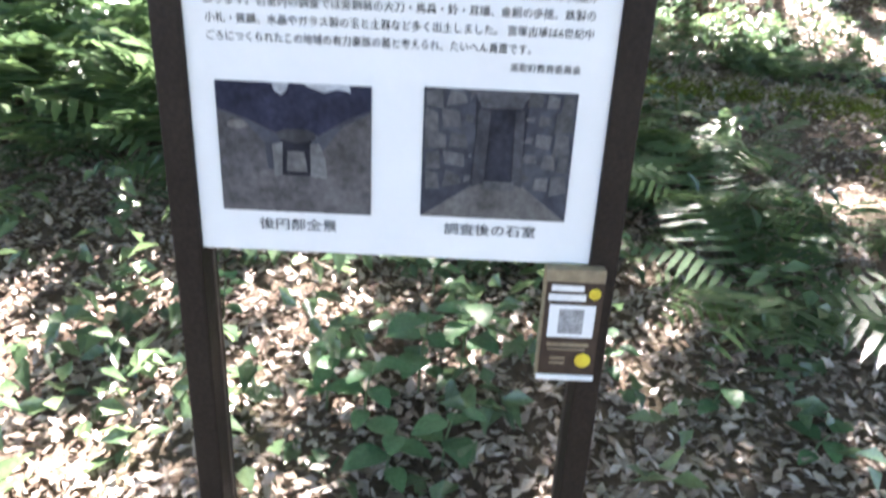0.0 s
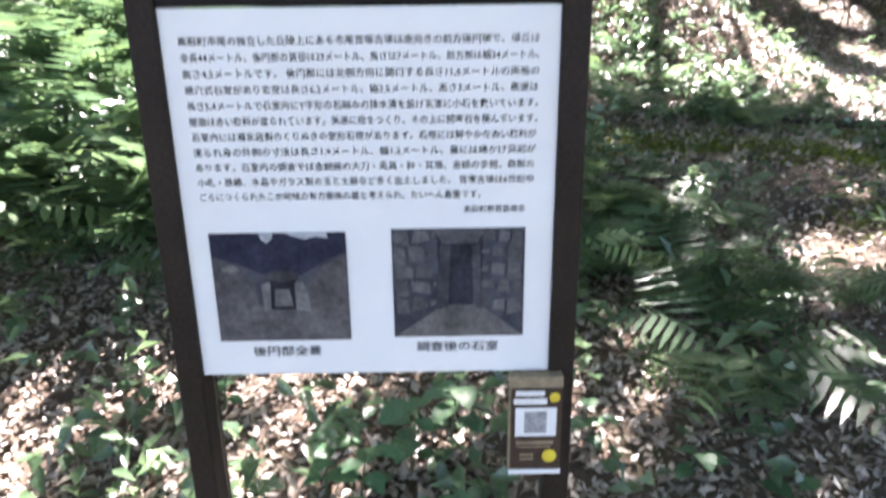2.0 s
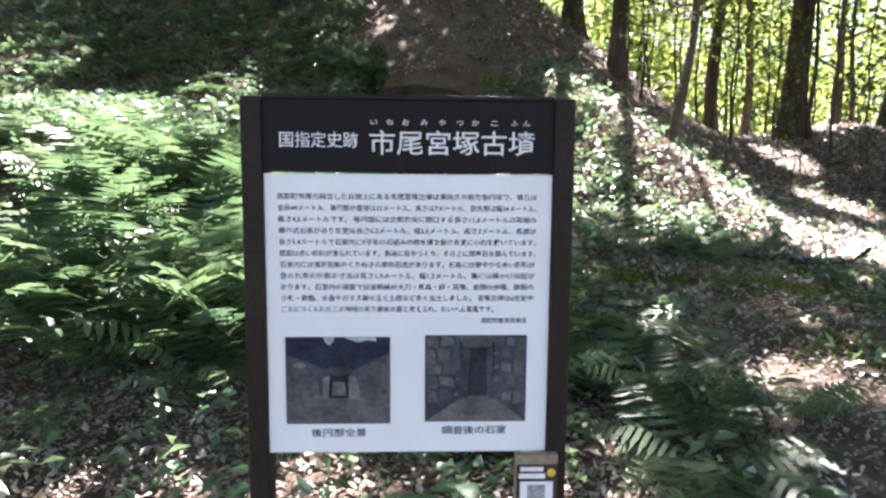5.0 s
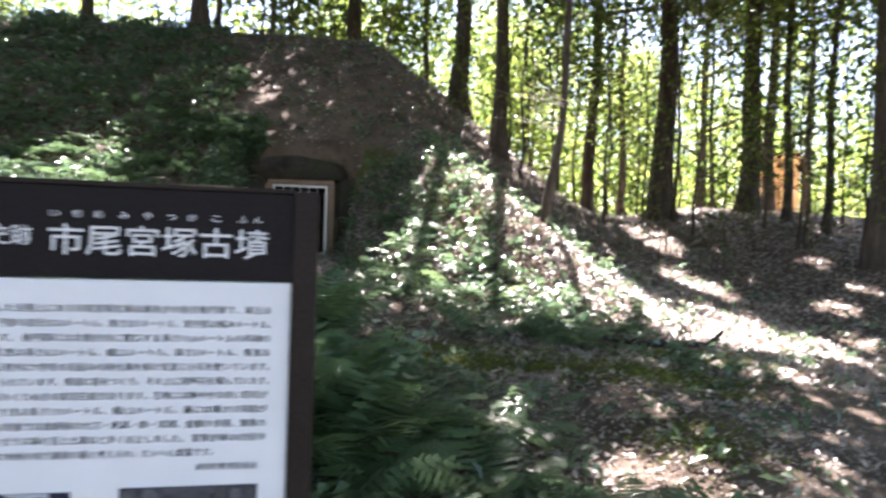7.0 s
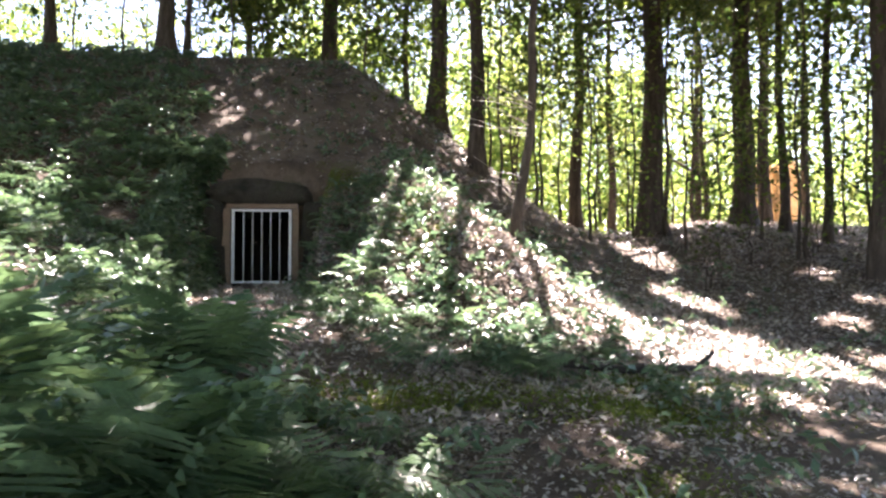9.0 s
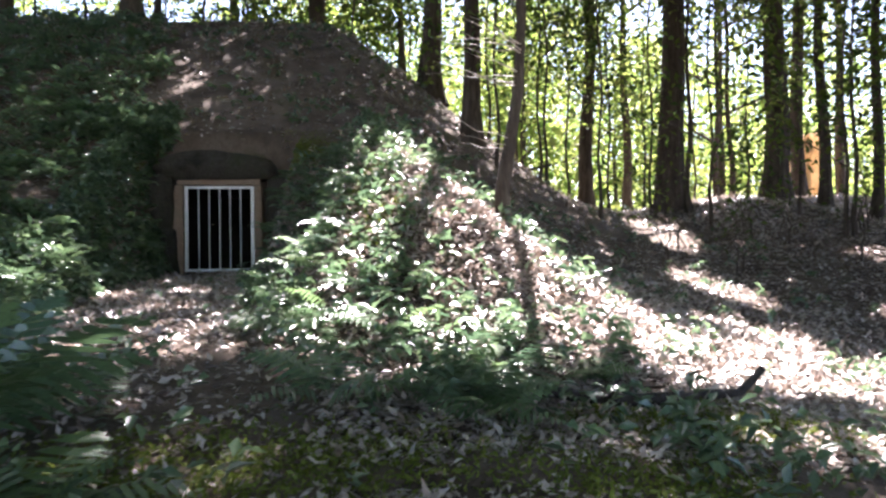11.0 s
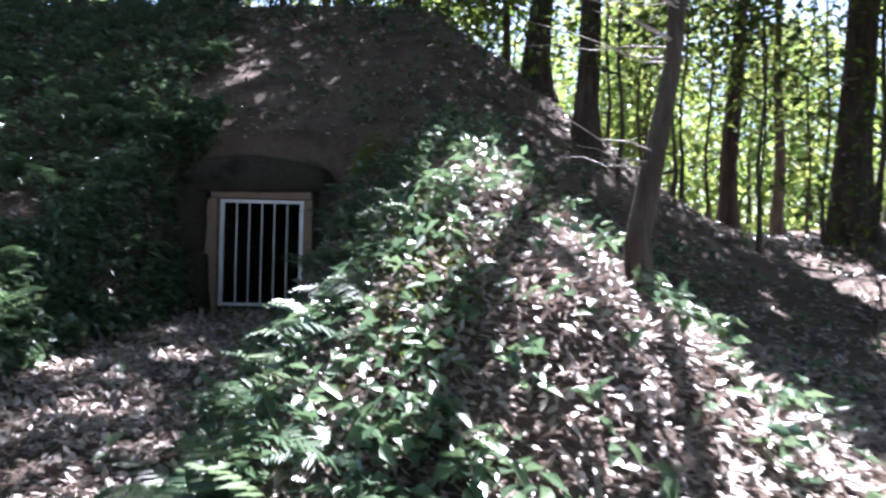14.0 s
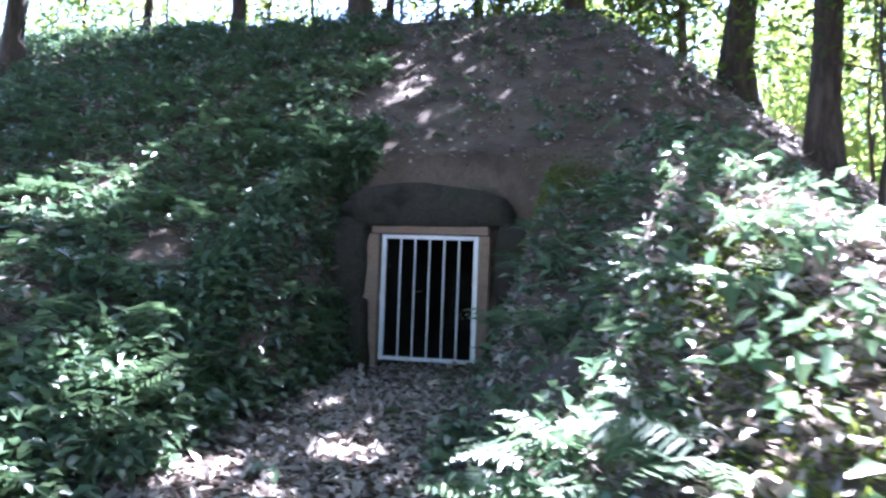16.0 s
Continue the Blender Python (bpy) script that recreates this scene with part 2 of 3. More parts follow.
def build_entrance():
    tomb = tagged(new("tomb_entrance"), "stone tomb entrance with a mossy lintel set in the mound", "tomb entrance", kind="structure")
    tomb.location = (0, 14.2, SILL)
    inv = Matrix.Translation((0, -14.2, -SILL))
    rocks = [("lintel_stone", (-1.0, 13.9, 3.12), (0.92, 15.0, 3.62), 3.1), ("side_stone", (-1.35, 13.8, 1.2), (-0.66, 14.8, 2.3), 5.7),
             ("side_stone", (-1.25, 13.85, 2.2), (-0.72, 14.9, 3.2), 8.3), ("side_stone", (0.76, 13.9, 1.2), (1.4, 15, 2.4), 1.9),
             ("side_stone", (0.78, 13.92, 2.3), (1.35, 15, 3.2), 9.4)]
    for n, lo, hi, sd in rocks:
        boulder(n, lo, hi, sd, tomb, arch=n == "lintel_stone")
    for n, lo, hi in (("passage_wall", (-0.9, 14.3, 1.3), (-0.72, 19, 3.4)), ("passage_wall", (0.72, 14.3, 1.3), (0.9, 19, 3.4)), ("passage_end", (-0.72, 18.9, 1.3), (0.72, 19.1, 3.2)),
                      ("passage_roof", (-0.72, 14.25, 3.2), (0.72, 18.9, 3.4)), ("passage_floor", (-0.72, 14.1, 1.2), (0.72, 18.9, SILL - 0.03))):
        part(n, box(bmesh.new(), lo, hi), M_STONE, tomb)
    for lo, hi, n in (((-0.66, 13.98, GATE_TOP + 0.005), (0.68, 14.28, GATE_TOP + 0.11), "concrete_head"), ((0.575, 14.0, 1.45), (0.70, 14.28, GATE_TOP), "concrete_jamb")):
        part(n, box(bmesh.new(), lo, hi, 0.012), M_CONC, tomb, "brown weathered concrete surround")
    bm = box(bmesh.new(), (-0.70, 14.0, 1.45), (-0.575, 14.28, GATE_TOP), 0.012)
    for v in bm.verts:
        if v.co.x < -0.64:
            v.co.x -= 0.24 * (GATE_TOP - v.co.z) / 1.5
    part("concrete_jamb", bm, M_CONC, tomb, "splayed brown concrete surround")
    for o in tomb.children:
        o.matrix_parent_inverse = inv
    gate = tagged(new("barred_gate"), "pale galvanised steel gate with five upright bars", "gate")
    gate.location = (0, GATE_Y, SILL)
    made = []
    for n, lo, hi in (("gate_stile", (-0.57, GATE_Y - 0.02, SILL), (-0.515, GATE_Y + 0.03, GATE_TOP)), ("gate_stile", (0.505, GATE_Y - 0.02, SILL), (0.56, GATE_Y + 0.03, GATE_TOP)),
                      ("top_rail", (-0.515, GATE_Y - 0.02, GATE_TOP - 0.05), (0.505, GATE_Y + 0.03, GATE_TOP)), ("bottom_rail", (-0.515, GATE_Y - 0.02, SILL), (0.505, GATE_Y + 0.03, SILL + 0.045))):
        made.append(part(n, box(bmesh.new(), lo, hi, 0.006), M_STEEL, gate))
    for k in range(5):
        x = -0.515 + 1.02 * (k + 1) / 6
        v, f = tube([(x, GATE_Y, SILL + 0.03), (x, GATE_Y, GATE_TOP - 0.03)], [0.013, 0.013], 10)
        o = new("bar", mesh_of("bar", v, f, M_STEEL, True))
        o.parent = gate
        made.append(o)
    made.append(part("lock", box(bmesh.new(), (-0.585, GATE_Y - 0.035, 2.26), (-0.55, GATE_Y - 0.02, 2.33), 0.004), M_STEEL, gate, "small bright lock plate"))
    for o in made:
        o.matrix_parent_inverse = Matrix.Translation((0, -GATE_Y, -SILL))


build_entrance()


# ---- the information board ----
SX0, SX1, SY = -0.478, 0.322, 1.14        # outer edges of the posts, front of the panel
WHITE_LO, WHITE_HI, BOARD_TOP = 1.142, 1.835, 2.02


def writing(text, size, x, z, width, mat, parent, name="lettering", centre=False, bold=0.007):
    """Flat letters on the panel, fitted to the width."""
    cu = bpy.data.curves.new(name, "FONT")
    cu.body, cu.size, cu.resolution_u, cu.offset = text, size, 2, bold * size
    tmp = new(name, cu)
    bpy.context.view_layer.update()
    me = bpy.data.meshes.new_from_object(tmp.evaluated_get(bpy.context.evaluated_depsgraph_get()))
    bpy.data.objects.remove(tmp)
    n = len(me.vertices)
    if not n:
        return None
    co = np.empty(n * 3)
    me.vertices.foreach_get("co", co)
    co = co.reshape(-1, 3)
    lo, hi = co[:, 0].min(), co[:, 0].max()
    co[:, 0] = (co[:, 0] - lo) * (width / (hi - lo)) + x - (width / 2 if centre else 0)
    out = np.stack([co[:, 0], np.full(n, SY - 0.0125), co[:, 1] + z], 1)
    me.vertices.foreach_set("co", out.ravel())
    me.materials.clear()
    me.materials.append(mat)
    me.update()
    o = new(name, me)
    o.parent = parent
    return o


def picture(bm, pts, d, x0, z0, w, h):
    vs = [bm.verts.new((x0 + w * u, SY - d, z0 + h * v)) for u, v in pts]
    bm.faces.new(vs)


def photo(name, x0, z0, w, h, shapes, board, label):
    """A printed photograph: flat shapes in their greys, laid over one another."""
    base = part(name, box(bmesh.new(), (x0, SY - 0.0125, z0), (x0 + w, SY - 0.0105, z0 + h)), material(name + "_print", [(0.035, 0.037, 0.05), (0.06, 0.063, 0.08), (0.085, 0.088, 0.10)], 9, 0.5, 0, 60, spec=0.1), board, label)
    for i, (shade, pts) in enumerate(shapes):
        bm = bmesh.new()
        picture(bm, pts, 0.0135 + 0.00012 * i, x0, z0, w, h)
        part("print_area", bm, material("print_tone", [tuple(s * 0.6 for s in shade), shade, tuple(s * 1.35 for s in shade)], 22, 0.5, 0, 90, spec=0.1), base)
    return base


M_GROOVE = material("lighter_brown_paint", [(0.06, 0.045, 0.036), (0.10, 0.078, 0.062)], 20, 0.6, 0.1)


def build_board():
    b = tagged(new("information_board"), "dark-framed board with white text panel about the tomb", "information board")
    g0 = height(-0.08, SY + 0.03)
    b.location = (-0.08, SY + 0.03, g0)
    for x0, x1 in ((SX0, SX0 + 0.05), (SX1 - 0.05, SX1)):
        part("post", box(bmesh.new(), (x0, SY - 0.022, g0 - 0.3), (x1, SY + 0.065, BOARD_TOP + 0.006), 0.005), M_POST, b, "dark brown painted steel post")
    for x0 in (SX0 + 0.048, SX1 - 0.052):
        part("channel", box(bmesh.new(), (x0, SY + 0.033, g0 - 0.3), (x0 + 0.004, SY + 0.043, WHITE_LO + 0.02)), M_GROOVE, b, "lighter brown strip for the groove along the post")
    part("header_panel", box(bmesh.new(), (SX0 + 0.05, SY - 0.012, WHITE_HI + 0.012), (SX1 - 0.05, SY + 0.03, BOARD_TOP), 0.002), M_HEAD, b, "near-black glossy title panel")
    part("text_panel", box(bmesh.new(), (SX0 + 0.05, SY - 0.01, WHITE_LO), (SX1 - 0.05, SY + 0.03, WHITE_HI + 0.009), 0.003), M_WHITE, b, "white enamel text panel")
    part("cap_rail", box(bmesh.new(), (SX0 + 0.05, SY - 0.018, BOARD_TOP), (SX1 - 0.05, SY + 0.05, BOARD_TOP + 0.01), 0.002), M_POST, b)
    px = 0.001400
    left, top = SX0 + 0.05 - 468 * px, WHITE_HI + 336 * px

    def X(u):
        return left + u * px

    def Z(v):
        return top - v * px
    writing("国指定史跡", 0.04, X(497), Z(283), 134 * px, M_PAINT, b, "title_lettering")
    writing("市尾宮塚古墳", 0.062, X(650), Z(293), 285 * px, M_PAINT, b, "title_lettering")
    for k, u in zip("いちおみやつかこふん", (656, 683, 710, 742, 772, 803, 830, 862, 897, 918)):
        writing(k, 0.016, X(u - 4), Z(246), 12 * px, M_PAINT, b, "reading_aid")
    lines = [("高取町市尾の独立した丘陵上にある市尾宮塚古墳は東向きの前方後円墳で、墳丘は", 941), ("全長44メートル、後円部の直径は23メートル、高さは7メートル、前方部は幅24メートル、", 941),
             ("高さ4,5メートルです。 後円部には北側方向に開口する長さ11,6メートルの両袖の", 941), ("横穴式石室があり玄室は長さ6,2メートル、幅2,5メートル、高さ3メートル、羨道は", 941),
             ("長さ5,4メートルで石室内にY字形の石組みの排水溝を設け玄室に小石を敷いています。", 941), ("壁面は赤い顔料が塗られています。羨道に段をつくり、その上に閉塞石を積んでいます。", 941),
             ("石室内には凝灰岩製のくりぬきの家形石棺があります。石棺には鮮やかな赤い顔料が", 940), ("塗られ身の外側の寸法は長さ1,9メートル、幅1,2メートル、蓋には縄かけ突起が", 940),
             ("あります。石室内の調査では金銅装の大刀・馬具・鈴・耳環、金銀の歩揺、鉄製の", 938), ("小札・鉄鏃、水晶やガラス製の玉と土器など多く出土しました。 宮塚古墳は6世紀中", 938),
             ("ごろにつくられたこの地域の有力豪族の墓と考えられ、たいへん貴重です。", 868)]
    for i, (s, u1) in enumerate(lines):
        u0 = 491 + 0.4 * i
        writing(s, 0.0165, X(u0), Z(373 + 19.8 * i), (u1 - u0) * px, M_INK, b)
    writing("高取町教育委員会", 0.0145, X(846), Z(591), 82 * px, M_INK, b)
    writing("後円部全景", 0.023, X(593), Z(799), 98 * px, M_INK, b, "caption", True)
    writing("調査後の石室", 0.023, X(836), Z(795), 116 * px, M_INK, b, "caption", True)
    def blob(u, v, a, c, n=12, seed=0):
        q = random.Random(seed)
        return [(u + a * math.cos(6.283 * k / n) * q.uniform(0.85, 1.1), v + c * math.sin(6.283 * k / n) * q.uniform(0.85, 1.1)) for k in range(n)]
    photo("mound_photograph", X(500), Z(776), 185 * px, 159 * px, [
        ((0.11, 0.105, 0.11), [(0, 0), (1, 0), (1, 0.24), (0.72, 0.34), (0.3, 0.34), (0, 0.26)]),
        ((0.085, 0.082, 0.088), [(0, 0.24), (0.32, 0.34), (0.3, 0.55), (0.16, 0.72), (0, 0.78)]),
        ((0.095, 0.09, 0.093), [(1, 0.22), (0.7, 0.32), (0.68, 0.5), (0.82, 0.7), (1, 0.8)]),
        ((0.026, 0.028, 0.05), [(0, 1), (0, 0.8), (0.2, 0.72), (0.4, 0.62), (0.66, 0.62), (0.86, 0.76), (1, 0.82), (1, 1)]),
        ((0.40, 0.42, 0.46), [(0.36, 1), (0.47, 1), (0.46, 0.95), (0.42, 0.91), (0.38, 0.94)]),
        ((0.42, 0.44, 0.48), [(0.56, 1), (0.86, 1), (0.87, 0.95), (0.78, 0.97), (0.7, 0.94), (0.62, 0.97)]),
        ((0.17, 0.16, 0.155), blob(0.13, 0.68, 0.07, 0.035, seed=2)),
        ((0.02, 0.02, 0.028), [(0.4, 0.3), (0.62, 0.3), (0.61, 0.58), (0.41, 0.58)]),
        ((0.12, 0.118, 0.12), [(0.44, 0.33), (0.58, 0.33), (0.56, 0.49), (0.45, 0.49)]),
        ((0.15, 0.15, 0.155), [(0.36, 0.28), (0.41, 0.3), (0.42, 0.56), (0.35, 0.54)]),
        ((0.16, 0.16, 0.165), [(0.6, 0.3), (0.71, 0.28), (0.7, 0.44), (0.66, 0.56), (0.6, 0.55)]),
        ((0.05, 0.05, 0.055), blob(0.51, 0.61, 0.13, 0.055, seed=5))], b, "printed photograph of the mound, dark blue-grey")
    q = random.Random(11)
    stones = []
    for side in (0, 1):
        for row in range(5):
            v0, v1 = 0.22 + 0.155 * row, 0.36 + 0.155 * row
            u = 0.01
            while u < 0.30:
                w = q.uniform(0.08, 0.15)
                g = q.uniform(0.075, 0.125)
                k = [(u + q.uniform(0, 0.02), v0 + q.uniform(-0.02, 0.03) + u * 0.3), (min(u + w, 0.33), v0 + q.uniform(-0.02, 0.03) + u * 0.3), (min(u + w, 0.33) - q.uniform(0, 0.02), v1 + q.uniform(-0.02, 0.03)), (u + q.uniform(0, 0.03), v1 + q.uniform(-0.02, 0.03))]
                stones.append(((g, g, g * 1.06), [(1 - e, f) for e, f in k] if side else k))
                u += w + 0.012
    photo("chamber_photograph", X(747), Z(773), 182 * px, 159 * px, [
        ((0.12, 0.115, 0.115), [(0, 0), (1, 0), (0.68, 0.28), (0.36, 0.28)]),
        ((0.03, 0.031, 0.042), [(0.36, 0.28), (0.67, 0.28), (0.69, 0.95), (0.34, 0.95)])] + stones + [
        ((0.09, 0.09, 0.1), [(0.38, 0.87), (0.64, 0.87), (0.7, 1), (0.32, 1)]),
        ((0.055, 0.056, 0.066), [(0.34, 0.26), (0.42, 0.3), (0.44, 0.85), (0.36, 0.86)]),
        ((0.06, 0.061, 0.07), [(0.68, 0.26), (0.61, 0.3), (0.6, 0.85), (0.66, 0.86)]),
        ((0.10, 0.10, 0.105), [(0.4, 0.24), (0.64, 0.24), (0.62, 0.31), (0.42, 0.31)])], b, "printed photograph of the chamber's stone walls")
    for o in b.children:
        o.matrix_parent_inverse = Matrix.Translation((0.08, -SY - 0.03, -g0))
    # the small notice that is strapped to one post
    n = tagged(new("small_notice"), "small brown notice with a white label, fixed to the post", "notice")
    nx, nz, w, h = 0.19, 0.925, 0.107, 0.222
    y = SY - 0.05
    n.location = (nx, y, nz)
    brown = material("notice_print", [(0.045, 0.028, 0.02), (0.06, 0.04, 0.028)], 20, 0.5, 0.0)
    yellow = material("yellow_print", [(0.62, 0.48, 0.04), (0.70, 0.55, 0.06)], 20, 0.5, 0.0)
    tan = material("tan_board", [(0.22, 0.17, 0.11), (0.30, 0.24, 0.16)], 12, 0.7, 0.2)
    made = [part("backing", box(bmesh.new(), (nx, y + 0.003, nz), (nx + w, y + 0.028, nz + h), 0.002), tan, n, "pale plywood backing"),
            part("face", box(bmesh.new(), (nx + 0.003, y, nz + 0.012), (nx + w - 0.001, y + 0.003, nz + h - 0.024)), brown, n, "brown printed face"),
            part("white_label", box(bmesh.new(), (nx + 0.012, y - 0.0012, nz + 0.09), (nx + w - 0.012, y - 0.0002, nz + 0.155)), M_WHITE, n, "white square label"),
            part("grey_square", box(bmesh.new(), (nx + 0.03, y - 0.0022, nz + 0.098), (nx + 0.075, y - 0.0014, nz + 0.147)), material("grey_print", [(0.16, 0.16, 0.17), (0.42, 0.42, 0.43)], 190, 0.6, 0), n),
            part("white_edge", box(bmesh.new(), (nx, y - 0.002, nz), (nx + w, y + 0.002, nz + 0.011), 0.001), M_WHITE, n)]
    for x0, x1, z0, z1 in ((0.012, 0.07, 0.182, 0.193), (0.008, 0.075, 0.163, 0.176)):
        made.append(part("writing_bar", box(bmesh.new(), (nx + x0, y - 0.0012, nz + z0), (nx + x1, y - 0.0002, nz + z1)), M_PAINT, n))
    for x0, x1, z0, z1 in ((0.014, 0.09, 0.071, 0.078), (0.016, 0.085, 0.063, 0.066), (0.022, 0.05, 0.044, 0.048), (0.022, 0.05, 0.034, 0.038)):
        made.append(part("writing_bar", box(bmesh.new(), (nx + x0, y - 0.0012, nz + z0), (nx + x1, y - 0.0002, nz + z1)), tan, n))
    for cx, cz, r in ((0.09, 0.178, 0.011), (0.083, 0.043, 0.015)):
        bm = bmesh.new()
        bmesh.ops.create_circle(bm, cap_ends=True, radius=r, segments=12, matrix=Matrix.Translation((nx + cx, y - 0.001, nz + cz)) @ Matrix.Rotation(radians(90), 4, "X"))
        made.append(part("yellow_mark", bm, yellow, n))
    for o in made:
        o.matrix_parent_inverse = Matrix.Translation((-nx, -y, -nz))


build_board()


# ---- leaves by the many ----
rng = np.random.default_rng(7)


def leaves(P, length, wide, tilt=0.6, droop=0.25, yaw=None, plain=False):
    """Pointed, folded leaves at places P: folded along the middle; plain: two triangles each."""
    n = len(P)
    L = np.broadcast_to(np.asarray(length, float), (n,))[:, None]
    W = np.broadcast_to(np.asarray(wide, float), (n,))[:, None]
    a = rng.uniform(0, 2 * np.pi, n) if yaw is None else yaw
    t = rng.normal(0, tilt, n)
    d = np.stack([np.cos(a) * np.cos(t), np.sin(a) * np.cos(t), np.sin(t)], 1)
    r = rng.normal(0, tilt, n)
    s = np.stack([-np.sin(a) * np.cos(r), np.cos(a) * np.cos(r), np.sin(r)], 1)
    u = np.cross(d, s)
    k = droop * L
    if plain:
        v = np.stack([P, P + d * L * .45 + s * W * .5 + u * W * .15, P + d * L - u * k, P + d * L * .45 - s * W * .5 + u * W * .15], 1)
        i = np.arange(n)[:, None] * 4
        return v.reshape(-1, 3), np.concatenate([i + np.array([[0, 2, 1]]), i + np.array([[0, 3, 2]])])
    v = np.stack([P, P + d * L * .45 + s * W * .5 + u * W * .18, P + d * L * .5, P + d * L * .45 - s * W * .5 + u * W * .18, P + d * L - u * k], 1)
    i = np.arange(n)[:, None] * 5
    f = np.concatenate([i + np.array([[0, 2, 1]]), i + np.array([[2, 4, 1]]), i + np.array([[0, 3, 2]]), i + np.array([[3, 4, 2]])])
    return v.reshape(-1, 3), f


# Gaps cut in the canopy to shape sun patches: places on the ground (x, y, half-widths) that the sun reaches through
# them
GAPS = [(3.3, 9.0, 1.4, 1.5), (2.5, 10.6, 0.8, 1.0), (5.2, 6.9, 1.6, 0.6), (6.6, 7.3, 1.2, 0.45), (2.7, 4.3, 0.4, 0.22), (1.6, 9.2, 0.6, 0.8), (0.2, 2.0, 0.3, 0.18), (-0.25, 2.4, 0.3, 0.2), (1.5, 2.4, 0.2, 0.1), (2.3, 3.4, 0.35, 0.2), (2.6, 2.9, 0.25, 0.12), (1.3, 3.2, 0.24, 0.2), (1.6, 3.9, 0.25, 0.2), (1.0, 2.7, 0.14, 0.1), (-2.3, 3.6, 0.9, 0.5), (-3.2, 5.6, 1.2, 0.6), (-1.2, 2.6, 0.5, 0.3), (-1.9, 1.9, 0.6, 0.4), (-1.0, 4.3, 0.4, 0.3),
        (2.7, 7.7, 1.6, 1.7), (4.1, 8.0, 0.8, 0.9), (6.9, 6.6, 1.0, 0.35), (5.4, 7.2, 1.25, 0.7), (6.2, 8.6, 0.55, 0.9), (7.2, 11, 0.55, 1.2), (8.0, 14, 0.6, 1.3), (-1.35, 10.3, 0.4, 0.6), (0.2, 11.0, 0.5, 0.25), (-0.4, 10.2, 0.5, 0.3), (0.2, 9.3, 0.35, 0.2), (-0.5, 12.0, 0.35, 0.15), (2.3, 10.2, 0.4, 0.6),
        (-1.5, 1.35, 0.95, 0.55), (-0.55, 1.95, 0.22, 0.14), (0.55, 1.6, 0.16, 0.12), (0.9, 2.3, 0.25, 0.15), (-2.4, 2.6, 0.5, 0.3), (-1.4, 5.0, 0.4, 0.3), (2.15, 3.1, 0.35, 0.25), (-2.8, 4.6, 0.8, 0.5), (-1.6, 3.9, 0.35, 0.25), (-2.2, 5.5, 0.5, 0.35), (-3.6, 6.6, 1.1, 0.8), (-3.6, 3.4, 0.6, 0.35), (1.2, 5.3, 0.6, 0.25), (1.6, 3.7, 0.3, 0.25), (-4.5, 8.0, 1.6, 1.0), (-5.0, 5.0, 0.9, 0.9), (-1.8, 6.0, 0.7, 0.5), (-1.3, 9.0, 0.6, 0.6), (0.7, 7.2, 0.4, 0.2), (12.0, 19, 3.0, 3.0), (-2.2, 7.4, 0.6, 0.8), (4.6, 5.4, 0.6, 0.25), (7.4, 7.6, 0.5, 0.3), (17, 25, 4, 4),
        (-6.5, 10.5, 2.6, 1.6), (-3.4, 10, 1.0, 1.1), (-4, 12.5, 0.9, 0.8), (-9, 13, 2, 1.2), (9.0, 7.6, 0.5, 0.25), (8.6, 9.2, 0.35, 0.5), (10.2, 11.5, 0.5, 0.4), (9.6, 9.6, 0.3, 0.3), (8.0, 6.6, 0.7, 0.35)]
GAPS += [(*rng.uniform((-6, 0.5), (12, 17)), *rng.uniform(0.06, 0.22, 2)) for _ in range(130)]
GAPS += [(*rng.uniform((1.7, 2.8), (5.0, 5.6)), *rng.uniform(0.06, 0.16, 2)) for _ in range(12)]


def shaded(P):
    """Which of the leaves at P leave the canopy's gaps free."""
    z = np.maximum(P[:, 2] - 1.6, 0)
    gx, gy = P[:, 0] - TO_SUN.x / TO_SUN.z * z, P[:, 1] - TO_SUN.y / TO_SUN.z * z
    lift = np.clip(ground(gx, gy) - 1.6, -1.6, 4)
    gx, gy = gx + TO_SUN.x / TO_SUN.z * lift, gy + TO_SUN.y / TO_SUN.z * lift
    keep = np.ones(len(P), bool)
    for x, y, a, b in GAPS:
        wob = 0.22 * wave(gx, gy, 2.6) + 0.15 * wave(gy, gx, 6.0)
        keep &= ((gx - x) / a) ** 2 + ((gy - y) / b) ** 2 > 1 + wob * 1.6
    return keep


# ---- trees ----
def make_tree(x, y, diam, tall, crown_lo, n_leaf, lean=(0, 0), limbs=7, leaf=0.24, spread=2.6, label="tall tree with dark bark", mat=None, sweep=0.0, name="tree"):
    z0 = height(x, y)
    t = tagged(new(name), label, "tree", "trees on and around the mound")
    t.location = (x, y, z0)
    pts, rad = [(0, 0, -0.3)], [diam * 0.8]
    for i in range(12):
        h = tall * (i / 11) ** 1.3
        w = 0.05 * math.sin(i * 1.3 + x) + sweep * math.sin(math.pi * min(1, h / 5))
        pts.append((lean[0] * h + w * (h > 0.3), lean[1] * h, h))
        rad.append(diam * 0.46 * (1.0 + 0.45 * math.exp(-h / 0.4)) * (1 - 0.85 * h / tall))
    pieces = [tube(pts, rad, 14, 0.22, x)]
    r = random.Random(int(x * 91 + y * 37))
    tips = []
    for k in range(limbs):
        h = crown_lo + (tall - crown_lo) * (k + 0.3) / limbs
        a = r.uniform(0, 6.28)
        f = h / tall * 11
        p = Vector((lean[0] * h, lean[1] * h, h))
        reach = spread * r.uniform(0.6, 1.1) * (1.1 - 0.5 * k / limbs)
        q = p + Vector((math.cos(a) * reach * 0.5, math.sin(a) * reach * 0.5, 0.5))
        e = p + Vector((math.cos(a) * reach, math.sin(a) * reach, 1.3))
